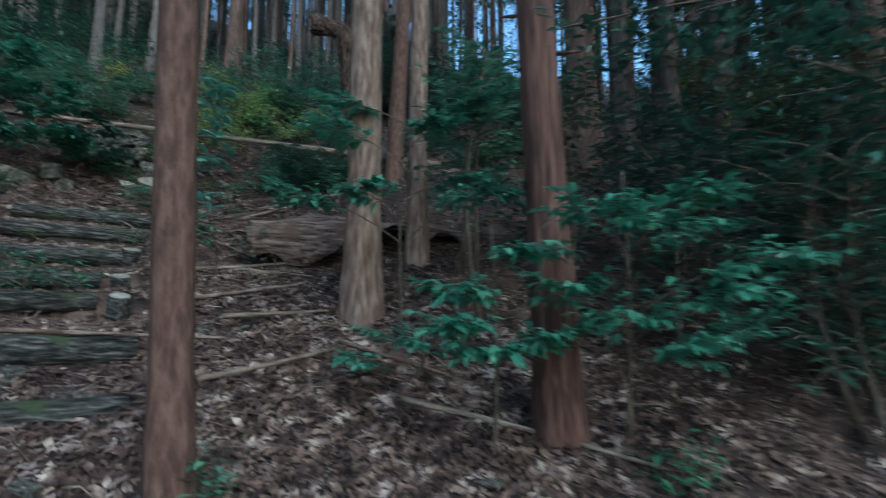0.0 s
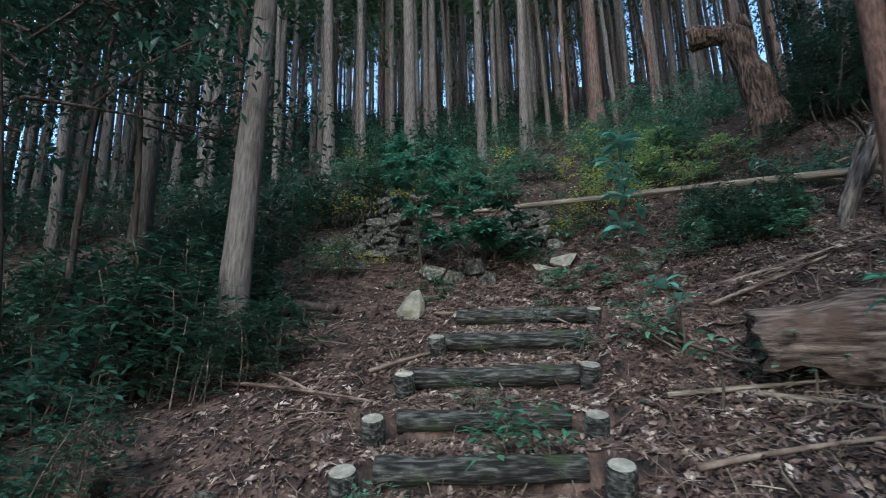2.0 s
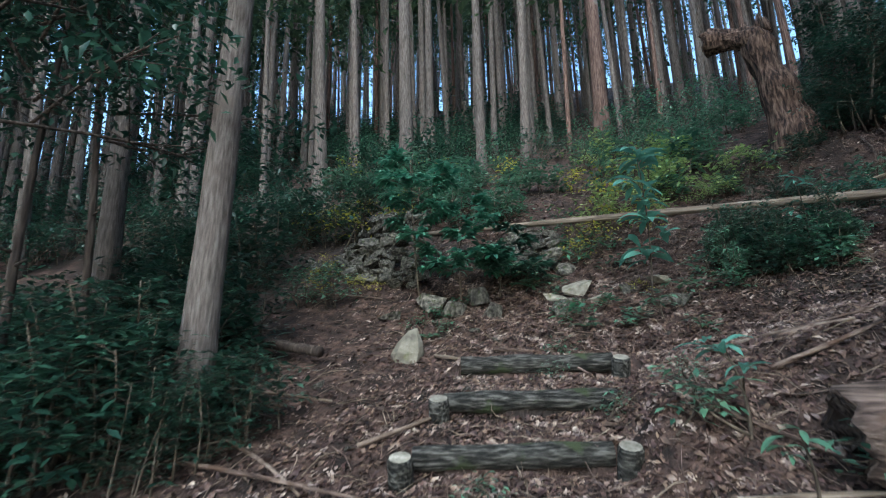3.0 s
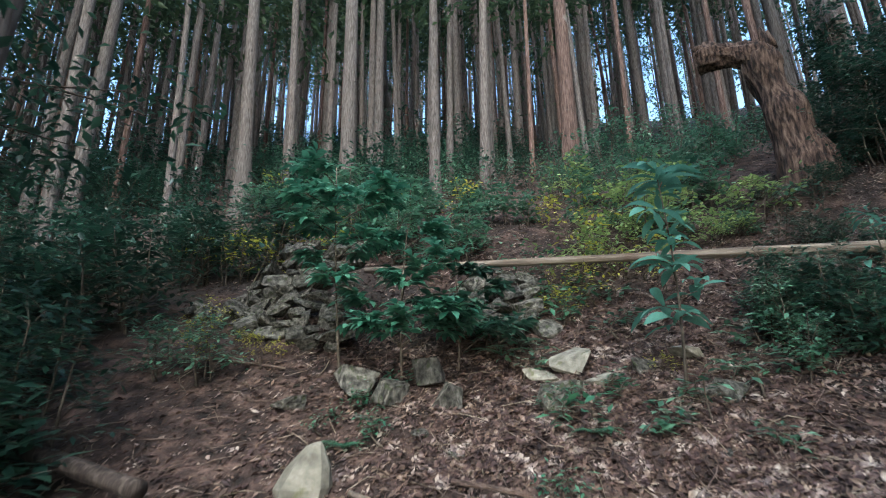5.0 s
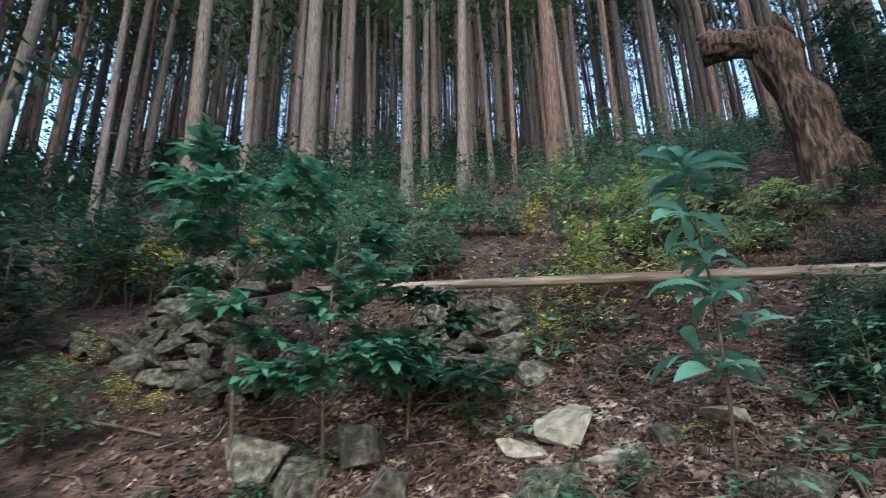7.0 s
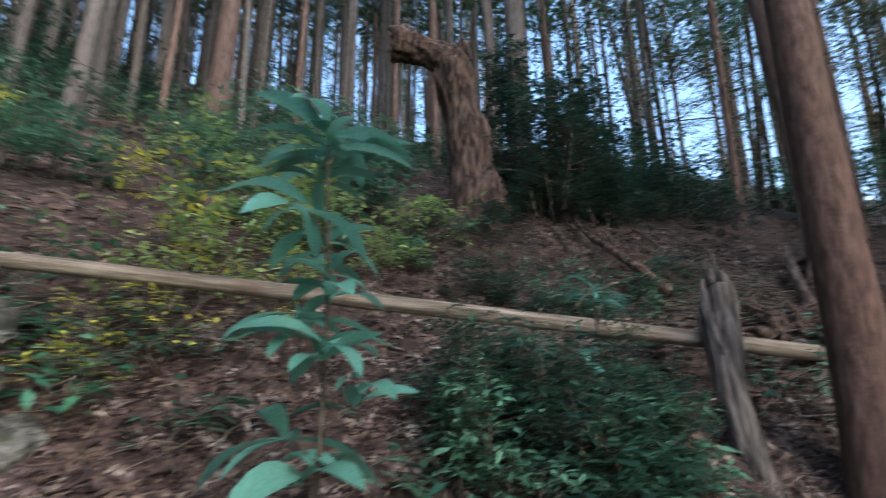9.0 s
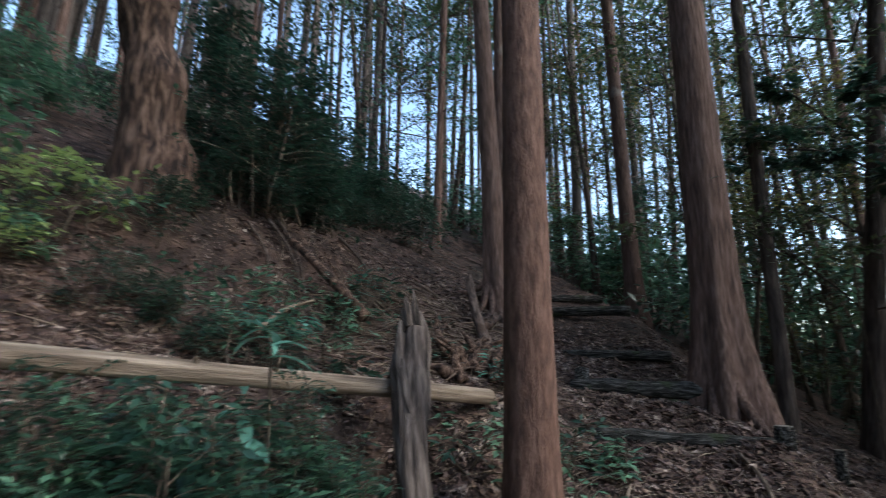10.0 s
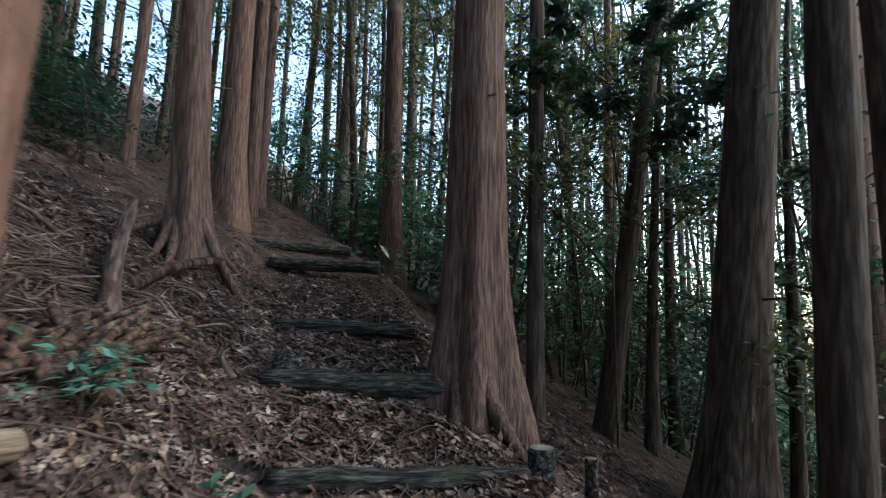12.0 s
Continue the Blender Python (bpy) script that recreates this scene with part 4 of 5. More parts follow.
fallen("fallen_log", (-4.5, 1.45, height(-4.5, 1.45) + 0.16), (-3.85, 1.85, height(-3.85, 1.85) + 0.05), 0.065, 0.06, ROTTEN, "short grey rotten log among dark shrubs", seed=71.0)
fallen("fallen_log", (-6.3, 3.85, height(-6.3, 3.85) + 0.12), (-5.0, 4.05, height(-5.0, 4.05) + 0.12), 0.05, 0.045, BARK_DARK, "dark fallen branch at the foot of a leaning trunk", seed=72.0)


# ---- shrubs and saplings ----
def shrub(name, place, tall, spread, stems, twigs, per, size, mat, seed, label, group="", aspect=0.42, low=0.15, flat=0.5):
    """Stems that fork into twigs, with leaves set alternately along the twigs."""
    r = random.Random(seed)
    ob = thing(name, place, label, "shrub" if name == "shrub" else name, group)
    twiggy, leaves = Shape(), Shape()
    for s in range(stems):
        a = r.uniform(0, 6.28)
        off = spread * (0.55 if stems > 1 else 0.08)
        top = Vector((math.cos(a) * off * r.random(), math.sin(a) * off * r.random(), tall * r.uniform(0.75, 1.0)))
        line = curve_points((r.gauss(0, 0.03 * stems), r.gauss(0, 0.03 * stems), -0.05), top, (r.gauss(0, 0.06), r.gauss(0, 0.06), 0), 7)
        r0 = 0.006 + 0.007 * tall
        wood = Shape()
        tube(wood, line, [r0 * (1 - 0.11 * k) for k in range(7)], 6)
        part("stem", wood, STEM, ob)
        for t in range(twigs):
            q = low + (1 - low) * (t + r.random()) / twigs
            idx = min(5, int(q * 6))
            p = line[idx].lerp(line[idx + 1], q * 6 - idx)
            an = r.uniform(0, 6.28)
            reach = spread * (1.05 - 0.55 * q) * r.uniform(0.5, 1.1)
            d = Vector((math.cos(an), math.sin(an), r.uniform(0.0, 0.5)))
            tip = p + d * reach
            tw = curve_points(p, tip, (0, 0, 0.10 * reach), 5)
            tube(twiggy, tw, [0.004, 0.0035, 0.003, 0.0025, 0.0015], 4, cap=False)
            for k in range(per):
                u = 0.2 + 0.8 * (k + r.random()) / per
                j = min(3, int(u * 4))
                b = tw[j].lerp(tw[j + 1], u * 4 - j)
                side = Vector((-d.y, d.x, 0)) * (1 if k % 2 else -1)
                w = d * r.uniform(0.2, 0.9) + side * r.uniform(0.4, 1.0) + Vector((0, 0, r.gauss(-0.05, 0.25)))
                up = Vector((r.gauss(0, flat * 0.5), r.gauss(0, flat * 0.5), 1))
                leaf(leaves, b + Vector((r.gauss(0, 0.03), r.gauss(0, 0.03), r.gauss(0, 0.03))), w, up, size * r.uniform(0.65, 1.25), size * aspect * r.uniform(0.8, 1.2))
    tagged(part("branching", twiggy, STEM, ob), kind="stuff")
    tagged(part("foliage", leaves, mat, ob), kind="stuff")
    return ob


def layered(place, tall, boughs, size, mat, seed, label, lean=(0.0, 0.0), sprays=9, per=7):
    """Slim sapling whose boughs (height, heading, reach) end in flat layers of leaves, with gaps between."""
    r = random.Random(seed)
    ob = thing("sapling", place, label, "sapling")
    line = curve_points((0, 0, -0.05), (lean[0], lean[1], tall), (r.gauss(0, 0.03), r.gauss(0, 0.03), 0), 9)
    wood = Shape()
    tube(wood, line, [0.011 - 0.0009 * k for k in range(9)], 7)
    part("stem", wood, STEM, ob)
    for h, heading, reach in boughs:
        twiggy, leaves = Shape(), Shape()
        q = max(0.05, min(0.98, (h - 0.35 * reach) / tall)) * 8
        p = line[min(7, int(q))].lerp(line[min(7, int(q)) + 1], q - min(7, int(q)))
        a = radians(heading)
        tip = Vector((math.cos(a) * reach, math.sin(a) * reach, h))
        bough = curve_points(p, tip, (0, 0, 0.10 * reach), 6)
        tube(twiggy, bough, [0.005, 0.0045, 0.004, 0.0035, 0.003, 0.002], 5, cap=False)
        d = (tip - p)
        d.z *= 0.3
        d.normalize()
        wide = 0.12 + 0.16 * reach
        for k in range(sprays):
            u = 1.0 if k < 2 else r.uniform(0.45, 1.0)
            j = min(4, int(u * 5))
            b = bough[j].lerp(bough[j + 1], u * 5 - j)
            out = Matrix.Rotation((1 if k % 2 else -1) * r.uniform(0.3, 1.3), 3, "Z") @ d
            out.z += r.uniform(-0.15, 0.3)
            e = b + out * wide * r.uniform(0.6, 1.2)
            tube(twiggy, [b, b.lerp(e, 0.5) + Vector((0, 0, 0.012)), e], [0.0025, 0.002, 0.0012], 4, cap=False)
            for m in range(per):
                s = 0.25 + 0.75 * m / (per - 1)
                turn = Matrix.Rotation((1 if m % 2 else -1) * r.uniform(0.4, 1.2) if m < per - 1 else 0.0, 3, "Z")
                w = turn @ out + Vector((0, 0, r.gauss(-0.12, 0.18)))
                oval_leaf(leaves, b.lerp(e, s), w, Vector((r.gauss(0, 0.25), r.gauss(0, 0.25), 1)), size * r.uniform(0.65, 1.2), size * r.uniform(0.38, 0.50), 0.2, r.uniform(0.05, 0.4))
        tagged(part("bough", twiggy, STEM, ob), kind="stuff")
        tagged(part("foliage", leaves, mat, ob), kind="stuff")
    return ob


def blade(length, width, droop):
    """A long leaf, widest past its middle, creased along the rib and curving down."""
    sh = Shape()
    n = 7
    verts, faces = [], []
    for i in range(n):
        s = i / (n - 1)
        w = width * 0.5 * math.sin(math.pi * min(1.0, 0.06 + 0.94 * s ** 1.25)) ** 0.8
        z = 0.10 * length * math.sin(math.pi * s) - droop * length * s * s
        verts += [(s * length, w, z + 0.3 * w), (s * length, 0, z), (s * length, -w, z + 0.3 * w)]
    for i in range(n - 1):
        for k in range(2):
            a = i * 3 + k
            faces.append((a, a + 3, a + 4, a + 1))
    sh.add(verts, faces)
    return sh


BLADES = {}


def whorled(place, tall, nodes, size, seed, label, mat=LEAF_SKY_SHEEN):
    """Slim upright stem with whorls of long drooping leaves, each leaf a part."""
    r = random.Random(seed)
    ob = thing("sapling", place, label, "sapling")
    if mat.name not in BLADES:
        BLADES[mat.name] = [blade(1.0, 0.25 + 0.025 * k, 0.02 + 0.07 * k).mesh("leaf", mat) for k in range(4)]
    wood = Shape()
    line = curve_points((0, 0, -0.05), (r.gauss(0, 0.04), r.gauss(0, 0.04), tall), (0.03, 0.02, 0), 9)
    tube(wood, line, [0.011 - 0.0009 * k for k in range(9)], 7)
    part("stem", wood, STEM, ob)
    for h, n, out in nodes:
        c = line[min(8, int(h * 8))].copy()
        c.z = h * tall
        if out:
            a = r.uniform(0, 6.28)
            e = c + Vector((math.cos(a) * out, math.sin(a) * out, 0.08))
            tw = Shape()
            tube(tw, [c, c.lerp(e, 0.5) + Vector((0, 0, 0.02)), e], [0.005, 0.004, 0.003], 5)
            part("twig", tw, STEM, ob)
            c = e
        for k in range(n):
            lf = part("leaf", r.choice(BLADES[mat.name]), None, ob)
            lf.matrix_basis = Matrix.Translation(c + Vector((0, 0, r.gauss(0, 0.03)))) @ pose(0, 0, 0, r.gauss(0, 14), r.uniform(-22, 26), 360 * k / n + r.gauss(0, 20)) @ Matrix.Scale(size * r.uniform(0.55, 1.15), 4)
    return ob


def fern(place, n, length, seed, label):
    """Arching fronds, each with paired narrow leaflets."""
    r = random.Random(seed)
    ob = thing("fern", place, label, "fern")
    for k in range(n):
        a = 2 * math.pi * k / n + r.gauss(0, 0.25)
        d = Vector((math.cos(a), math.sin(a), 0))
        side = Vector((-d.y, d.x, 0))
        ln = length * r.uniform(0.7, 1.1)
        sh = Shape()
        line = [d * ln * s + Vector((0, 0, ln * (0.75 * s - 0.75 * s * s))) for s in [q / 7 for q in range(8)]]
        tube(sh, line, [0.003 - 0.0003 * q for q in range(8)], 4)
        for q in range(14):
            s = 0.12 + 0.86 * q / 13
            j = min(6, int(s * 7))
            c = line[j].lerp(line[j + 1], s * 7 - j)
            w = ln * 0.26 * math.sin(math.pi * min(1.0, 0.15 + 0.85 * s)) + 0.01
            for sg in (1, -1):
                leaf(sh, c, side * sg + d * 0.35, Vector((0, 0, 1)), w, ln * 0.055, 0.1, 0.1)
        part("frond", sh, LEAF_BRIGHT, ob)
    return ob


whorled(on_ground(-2.97, 6.32), 1.48, [(0.26, 6, 0.06), (0.32, 7, 0.10), (0.38, 6, 0.14), (0.48, 9, 0.05), (0.54, 8, 0.12), (0.68, 10, 0.0), (0.71, 7, 0.10), (0.75, 6, 0.16), (0.92, 8, 0.14), (0.95, 8, 0.10), (1.0, 9, 0.0)], 0.27, 3, "tall sapling with whorls of long green leaves tinted with sky sheen")
whorled(on_ground(-1.75, 7.15), 0.75, [(0.5, 6, 0.1), (1.0, 8, 0.0)], 0.17, 4, "small sapling with broad green leaves tinted with sky sheen")
whorled(on_ground(-1.98, 4.25), 0.42, [(0.5, 5, 0.08), (1.0, 7, 0.0), (0.8, 5, 0.12)], 0.16, 5, "low sapling with long green leaves tinted with sky sheen near the steps")
whorled(on_ground(-1.75, 3.85), 0.35, [(0.6, 5, 0.08), (1.0, 6, 0.0)], 0.12, 6, "low seedling with green leaves", LEAF_GREEN)

for i, (x, y, ln) in enumerate([(-4.25, 6.32, 0.32), (-4.85, 7.08, 0.42), (-4.5, 7.2, 0.40), (-4.62, 4.98, 0.2), (-3.4, 5.75, 0.18), (-4.2, 6.5, 0.26)]):
    fern(on_ground(x, y), 9, ln, 30 + i, "bright green fern on the stony bank")

# bushy saplings in front of the bank
layered(on_ground(-5.09, 5.42), 1.70, [(1.39, -110, 0.32), (1.63, -115, 0.26), (1.34, 8, 0.32), (1.03, -15, 0.24), (1.18, -108, 0.30), (0.72, -60, 0.26), (1.49, -150, 0.30), (1.54, 52, 0.26), (1.24, 177, 0.26), (1.05, 110, 0.26),
                                      (1.30, -60, 0.35), (1.12, 60, 0.40), (0.95, -150, 0.22), (1.45, 10, 0.3)], 0.105, LEAF_SPRAY, 11, "leafy evergreen sapling before the stone bank", (-0.08, -0.05), 10, 8)
layered(on_ground(-4.72, 5.66), 1.20, [(1.1, 28, 0.22), (0.39, -83, 0.26), (0.42, 7, 0.36), (0.71, -43, 0.22), (0.40, 28, 0.42), (0.6, -145, 0.32), (0.44, -44, 0.32), (0.40, -107, 0.30), (0.85, -9, 0.36), (0.5, 60, 0.4),
                                      (0.9, 130, 0.3), (0.45, -10, 0.42)], 0.115, LEAF_SPRAY, 12, "bushy evergreen sapling with broad leaves before the stones", (0.05, 0.0), 10, 8)
layered(on_ground(-4.45, 5.98), 0.75, [(0.6, 20, 0.3), (0.45, -60, 0.35), (0.3, 10, 0.4), (0.35, 100, 0.3), (0.55, 170, 0.3), (0.7, -20, 0.2)], 0.11, LEAF_DARK, 13, "low dark evergreen in the gap of the stones", (0.0, 0.0), 10, 8)
# saplings at the start
layered(on_ground(0.21, 2.18), 0.95, [(0.44, -102, 0.20), (0.47, -40, 0.26), (0.52, -130, 0.24), (0.82, -47, 0.20), (0.66, -144, 0.18)], 0.078, LEAF_SPRAY, 21, "fresh green broadleaf sapling beside a red trunk", (0, 0), 16)
layered(on_ground(0.82, 2.32), 1.20, [(0.94, -121, 0.48), (0.88, -92, 0.49), (0.42, -73, 0.45), (0.53, -103, 0.42), (0.64, -132, 0.47), (0.77, -41, 0.63), (1.05, -36, 0.36), (0.5, -12, 0.49), (0.62, -60, 0.5)], 0.078, LEAF_SPRAY, 22, "fresh green sapling with layered boughs beside a red trunk", (0, -0.05), 17)
layered(on_ground(-0.16, 2.75), 0.40, [(0.12, -142, 0.31), (0.23, -112, 0.24), (0.19, -66, 0.27), (0.3, 30, 0.2)], 0.07, LEAF_SPRAY, 23, "low green seedling in the leaf litter")
layered(on_ground(-0.25, 3.12), 1.65, [(0.87, -172, 0.68), (1.27, -160, 0.45), (0.86, -128, 0.33), (1.24, -54, 0.30), (0.82, -37, 0.62), (1.45, -3, 0.45), (1.55, 160, 0.5), (1.05, 20, 0.5)], 0.085, LEAF_SPRAY, 24, "slim green sapling before the pale trunk", (0, 0), 18)
layered(on_ground(3.62, 6.42), 3.9, [(3.1, 150, 0.9), (3.3, -140, 0.8), (2.9, -90, 0.9), (3.5, 40, 0.8), (2.7, 180, 0.7), (3.6, -30, 0.7), (3.2, -60, 1.0), (2.5, -120, 0.6), (3.75, 120, 0.6), (3.0, 100, 0.8)], 0.105, LEAF_DARK, 25, "slim dark broadleaf evergreen with layered leaves below the trail", (0.1, -0.1), 20, 9)
layered(on_ground(4.9, 5.3), 3.6, [(2.9, 150, 0.9), (3.1, -140, 0.8), (2.6, -90, 0.9), (3.3, 40, 0.8), (2.2, 180, 0.7), (3.4, -30, 0.7), (1.8, 140, 0.8), (1.5, -150, 0.7)], 0.10, LEAF_DARK, 26, "slim dark broadleaf evergreen with layered leaves below the trail", (0.1, 0.1), 18, 9)
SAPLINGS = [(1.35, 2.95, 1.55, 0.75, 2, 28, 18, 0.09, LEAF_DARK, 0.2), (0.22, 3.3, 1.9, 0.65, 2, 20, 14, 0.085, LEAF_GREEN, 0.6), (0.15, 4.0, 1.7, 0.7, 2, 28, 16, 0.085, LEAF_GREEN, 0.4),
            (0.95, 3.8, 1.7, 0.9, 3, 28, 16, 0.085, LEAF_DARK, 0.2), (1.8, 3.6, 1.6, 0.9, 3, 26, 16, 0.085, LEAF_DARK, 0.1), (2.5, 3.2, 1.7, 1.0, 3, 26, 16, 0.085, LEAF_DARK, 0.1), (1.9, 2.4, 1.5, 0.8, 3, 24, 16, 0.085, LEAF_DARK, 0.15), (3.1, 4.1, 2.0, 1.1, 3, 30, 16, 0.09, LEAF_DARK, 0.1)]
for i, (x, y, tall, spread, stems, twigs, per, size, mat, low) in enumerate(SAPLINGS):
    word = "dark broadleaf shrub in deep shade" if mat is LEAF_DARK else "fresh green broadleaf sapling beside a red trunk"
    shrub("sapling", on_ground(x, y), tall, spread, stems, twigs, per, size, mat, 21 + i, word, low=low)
for i, (x, y, tall) in enumerate([(5.7, 11.2, 1.6), (6.4, 10.5, 1.8), (6.1, 12.3, 2.0), (7.5, 11.5, 2.2), (5.3, 12.6, 1.5), (6.6, 9.2, 1.7), (5.6, 8.3, 1.3), (7.4, 7.4, 1.9)]):
    shrub("sapling", on_ground(x, y), tall, 0.75, 3, 18, 12, 0.12, LEAF_BRIGHT if i % 2 else LEAF_GREEN, 140 + i, "bright green bushy sapling beyond the steps", low=0.15)
# fern-like clumps and small plants
SMALL = [(-0.86, 1.80, 0.16, LEAF_GREEN), (0.95, 2.0, 0.18, LEAF_BRIGHT), (-4.76, 5.3, 0.15, LEAF_BRIGHT), (-2.4, 3.1, 0.24, LEAF_BRIGHT), (-2.15, 4.2, 0.22, LEAF_GREEN), (-2.3, 6.5, 0.2, LEAF_BRIGHT), (-4.35, 6.35, 0.28, LEAF_BRIGHT), (-2.55, 3.15, 0.16, LEAF_BRIGHT), (-3.35, 5.2, 0.14, LEAF_BRIGHT), (-4.5, 5.15, 0.14, LEAF_BRIGHT), (-2.7, 4.55, 0.12, LEAF_GREEN), (-2.3, 4.6, 0.12, LEAF_GREEN),
         (-3.2, 4.75, 0.11, LEAF_GREEN), (-2.9, 3.35, 0.14, LEAF_GREEN), (-1.5, 4.1, 0.3, LEAF_GREEN), (-3.6, 5.9, 0.16, LEAF_BRIGHT), (-0.35, 6.9, 0.4, LEAF_GREEN), (0.1, 7.2, 0.32, LEAF_DARK), (-0.55, 7.35, 0.3, LEAF_GREEN),
         (0.3, 6.95, 0.22, LEAF_GREEN), (-4.8, 5.05, 0.12, LEAF_BRIGHT), (-4.0, 7.2, 0.4, LEAF_BRIGHT), (-4.5, 7.4, 0.45, LEAF_BRIGHT), (-1.2, 1.35, 0.14, LEAF_BRIGHT), (-2.75, 2.45, 0.14, LEAF_GREEN), (0.2, 7.9, 0.25, LEAF_SKY_SHEEN), (-0.9, 8.35, 0.35, LEAF_GREEN),
         (-1.5, 8.2, 0.4, LEAF_GREEN), (-1.0, 8.9, 0.35, LEAF_GREEN), (-1.8, 8.6, 0.4, LEAF_GREEN)]
for i, (x, y, h, mat) in enumerate(SMALL):
    shrub("small_plant", on_ground(x, y), h, h * 1.1, 2, 7, 7, 0.3 * h if h < 0.2 else 0.075, mat, 60 + i, "small green plant growing through the leaf litter", "small plants on the forest floor", low=0.3)

q = random.Random(47)
for k in range(14):
    x, y = q.uniform(-2.2, 0.2), q.uniform(8.0, 9.4)
    h = q.uniform(0.12, 0.38)
    shrub("small_plant", on_ground(x, y), h, h * 1.2, 2, 6, 6, 0.07 + 0.05 * q.random(), q.choice((LEAF_GREEN, LEAF_DARK, LEAF_SKY_SHEEN)), 160 + k, "small green plant growing on the bank", "small plants on the forest floor", low=0.3)
for k in range(18):
    x, y = q.uniform(-4.9, -2.2), q.uniform(5.6, 7.4)
    h = q.uniform(0.10, 0.28)
    shrub("small_plant", on_ground(x, y), h, h * 1.2, 2, 5, 5, 0.06 + 0.05 * q.random(), q.choice((LEAF_GREEN, LEAF_BRIGHT)), 190 + k, "small green plant growing through the leaf litter", "small plants on the forest floor", low=0.3)

# prototypes for the shrub belts; each one stands in the belt itself
rng = random.Random(77)


def belt(protos, n, area, scale, keep):
    made = tries = 0
    while made < n and tries < n * 50:
        tries += 1
        x, y = rng.uniform(area[0], area[1]), rng.uniform(area[2], area[3])
        if not keep(x, y):
            continue
        made += 1
        s = rng.uniform(*scale)
        copy_thing(rng.choice(protos), pose(*on_ground(x, y), rng.gauss(0, 5), rng.gauss(0, 5), rng.uniform(0, 360)) @ Matrix.Scale(s, 4))


DARK_STYLES = [((-5.15, 2.35), 1.0, 0.65, 4, 13, 12, 0.115), ((-5.6, 3.4), 0.75, 0.6, 3, 11, 10, 0.14), ((-5.9, 1.9), 1.3, 0.6, 3, 16, 12, 0.095)]
GREEN_STYLES = [((-6.6, 7.2), 0.95, 0.65, 3, 10, 9, 0.16), ((-3.1, 9.4), 0.65, 0.55, 3, 8, 8, 0.19), ((-7.1, 7.6), 1.35, 0.55, 2, 16, 10, 0.13), ((-3.6, 9.9), 0.8, 0.7, 4, 9, 9, 0.115)]
YELLOW_STYLES = [((-4.0, 8.0), 0.95, 0.7, 2, 6, 6, 0.09), ((-7.2, 6.2), 0.6, 0.7, 2, 6, 8, 0.085)]
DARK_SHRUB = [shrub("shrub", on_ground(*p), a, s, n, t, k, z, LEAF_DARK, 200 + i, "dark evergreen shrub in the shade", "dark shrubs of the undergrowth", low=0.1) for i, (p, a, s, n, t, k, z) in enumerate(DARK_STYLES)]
GREEN_SHRUB = [shrub("shrub", on_ground(*p), a, s, n, t, k, z, LEAF_GREEN, 210 + i, "green broadleaf shrub on the slope", "green shrubs of the undergrowth", low=0.12) for i, (p, a, s, n, t, k, z) in enumerate(GREEN_STYLES)]
YELLOW_SHRUB = [shrub("shrub", on_ground(*p), a, s, n, t, k, z, LEAF_YELLOW, 220 + i, "sparse shrub with yellowing leaves", "yellowing shrubs on the bank", low=0.3) for i, (p, a, s, n, t, k, z) in enumerate(YELLOW_STYLES)]

BRIGHT_SHRUB = [shrub("shrub", on_ground(-3.35, 8.55), 0.7, 0.6, 3, 10, 9, 0.10, LEAF_LIME, 230, "bright yellow-green leafy shrub on the bank", "bright shrubs on the bank", low=0.2)]


for x, y, k in ((-3.98, 6.92, 0.5), (-6.0, 5.35, 0.36), (-6.55, 5.08, 0.3), (-3.1, 6.45, 0.28)):
    copy_thing(YELLOW_SHRUB[1], pose(*on_ground(x, y), 0, 0, 70 * k) @ Matrix.Scale(k, 4))


def far_bush(seed, tall, spread, clumps, per, size, mat):
    """Loose bush for the distance: clumps of small leaves round a few bare stems."""
    r = random.Random(seed)
    leaves, wood = Shape(), Shape()
    for c in range(clumps):
        a, q = r.uniform(0, 6.28), r.random() ** 0.6
        at = Vector((math.cos(a) * spread * q, math.sin(a) * spread * q, tall * r.uniform(0.12, 1.0) * (1 - 0.35 * q)))
        if c % 3 == 0:
            tube(wood, curve_points((at.x * 0.2, at.y * 0.2, -0.1), at, (0, 0, 0.05), 4), [0.012, 0.009, 0.006, 0.003], 4, cap=False)
        for k in range(per):
            p = at + Vector((r.gauss(0, 0.17), r.gauss(0, 0.17), r.gauss(0, 0.07)))
            thin_leaf(leaves, p, Vector((r.gauss(0, 1), r.gauss(0, 1), r.gauss(-0.2, 0.3))), Vector((r.gauss(0, 0.35), r.gauss(0, 0.35), 1)), size * r.uniform(0.6, 1.3), size * r.uniform(0.35, 0.55))
    return leaves.mesh("bush_leaves", mat), wood.mesh("bush_stems", STEM)


FAR_DARK = [far_bush(260 + i, 1.0 + 0.25 * i, 0.7, 24, 20, 0.085, LEAF_DARK) for i in range(3)]
FAR_GREEN = [far_bush(270 + i, 0.9 + 0.25 * i, 0.65, 20, 18, 0.095, LEAF_GREEN) for i in range(3)]


def far_belt(groups):
    pairs = []
    for protos, n, area, scale in groups:
        for k in range(n):
            x, y = rng.uniform(area[0], area[1]), rng.uniform(area[2], area[3])
            if trail_near(x, y)[0] < 1.6:
                continue
            m = pose(*on_ground(x, y), rng.gauss(0, 5), rng.gauss(0, 5), rng.uniform(0, 360)) @ Matrix.Scale(rng.uniform(*scale), 4)
            p = rng.choice(protos)
            pairs += [(me, m) for me in p]
    join_copies("undergrowth", pairs, "dense evergreen undergrowth further up the slope", "undergrowth")


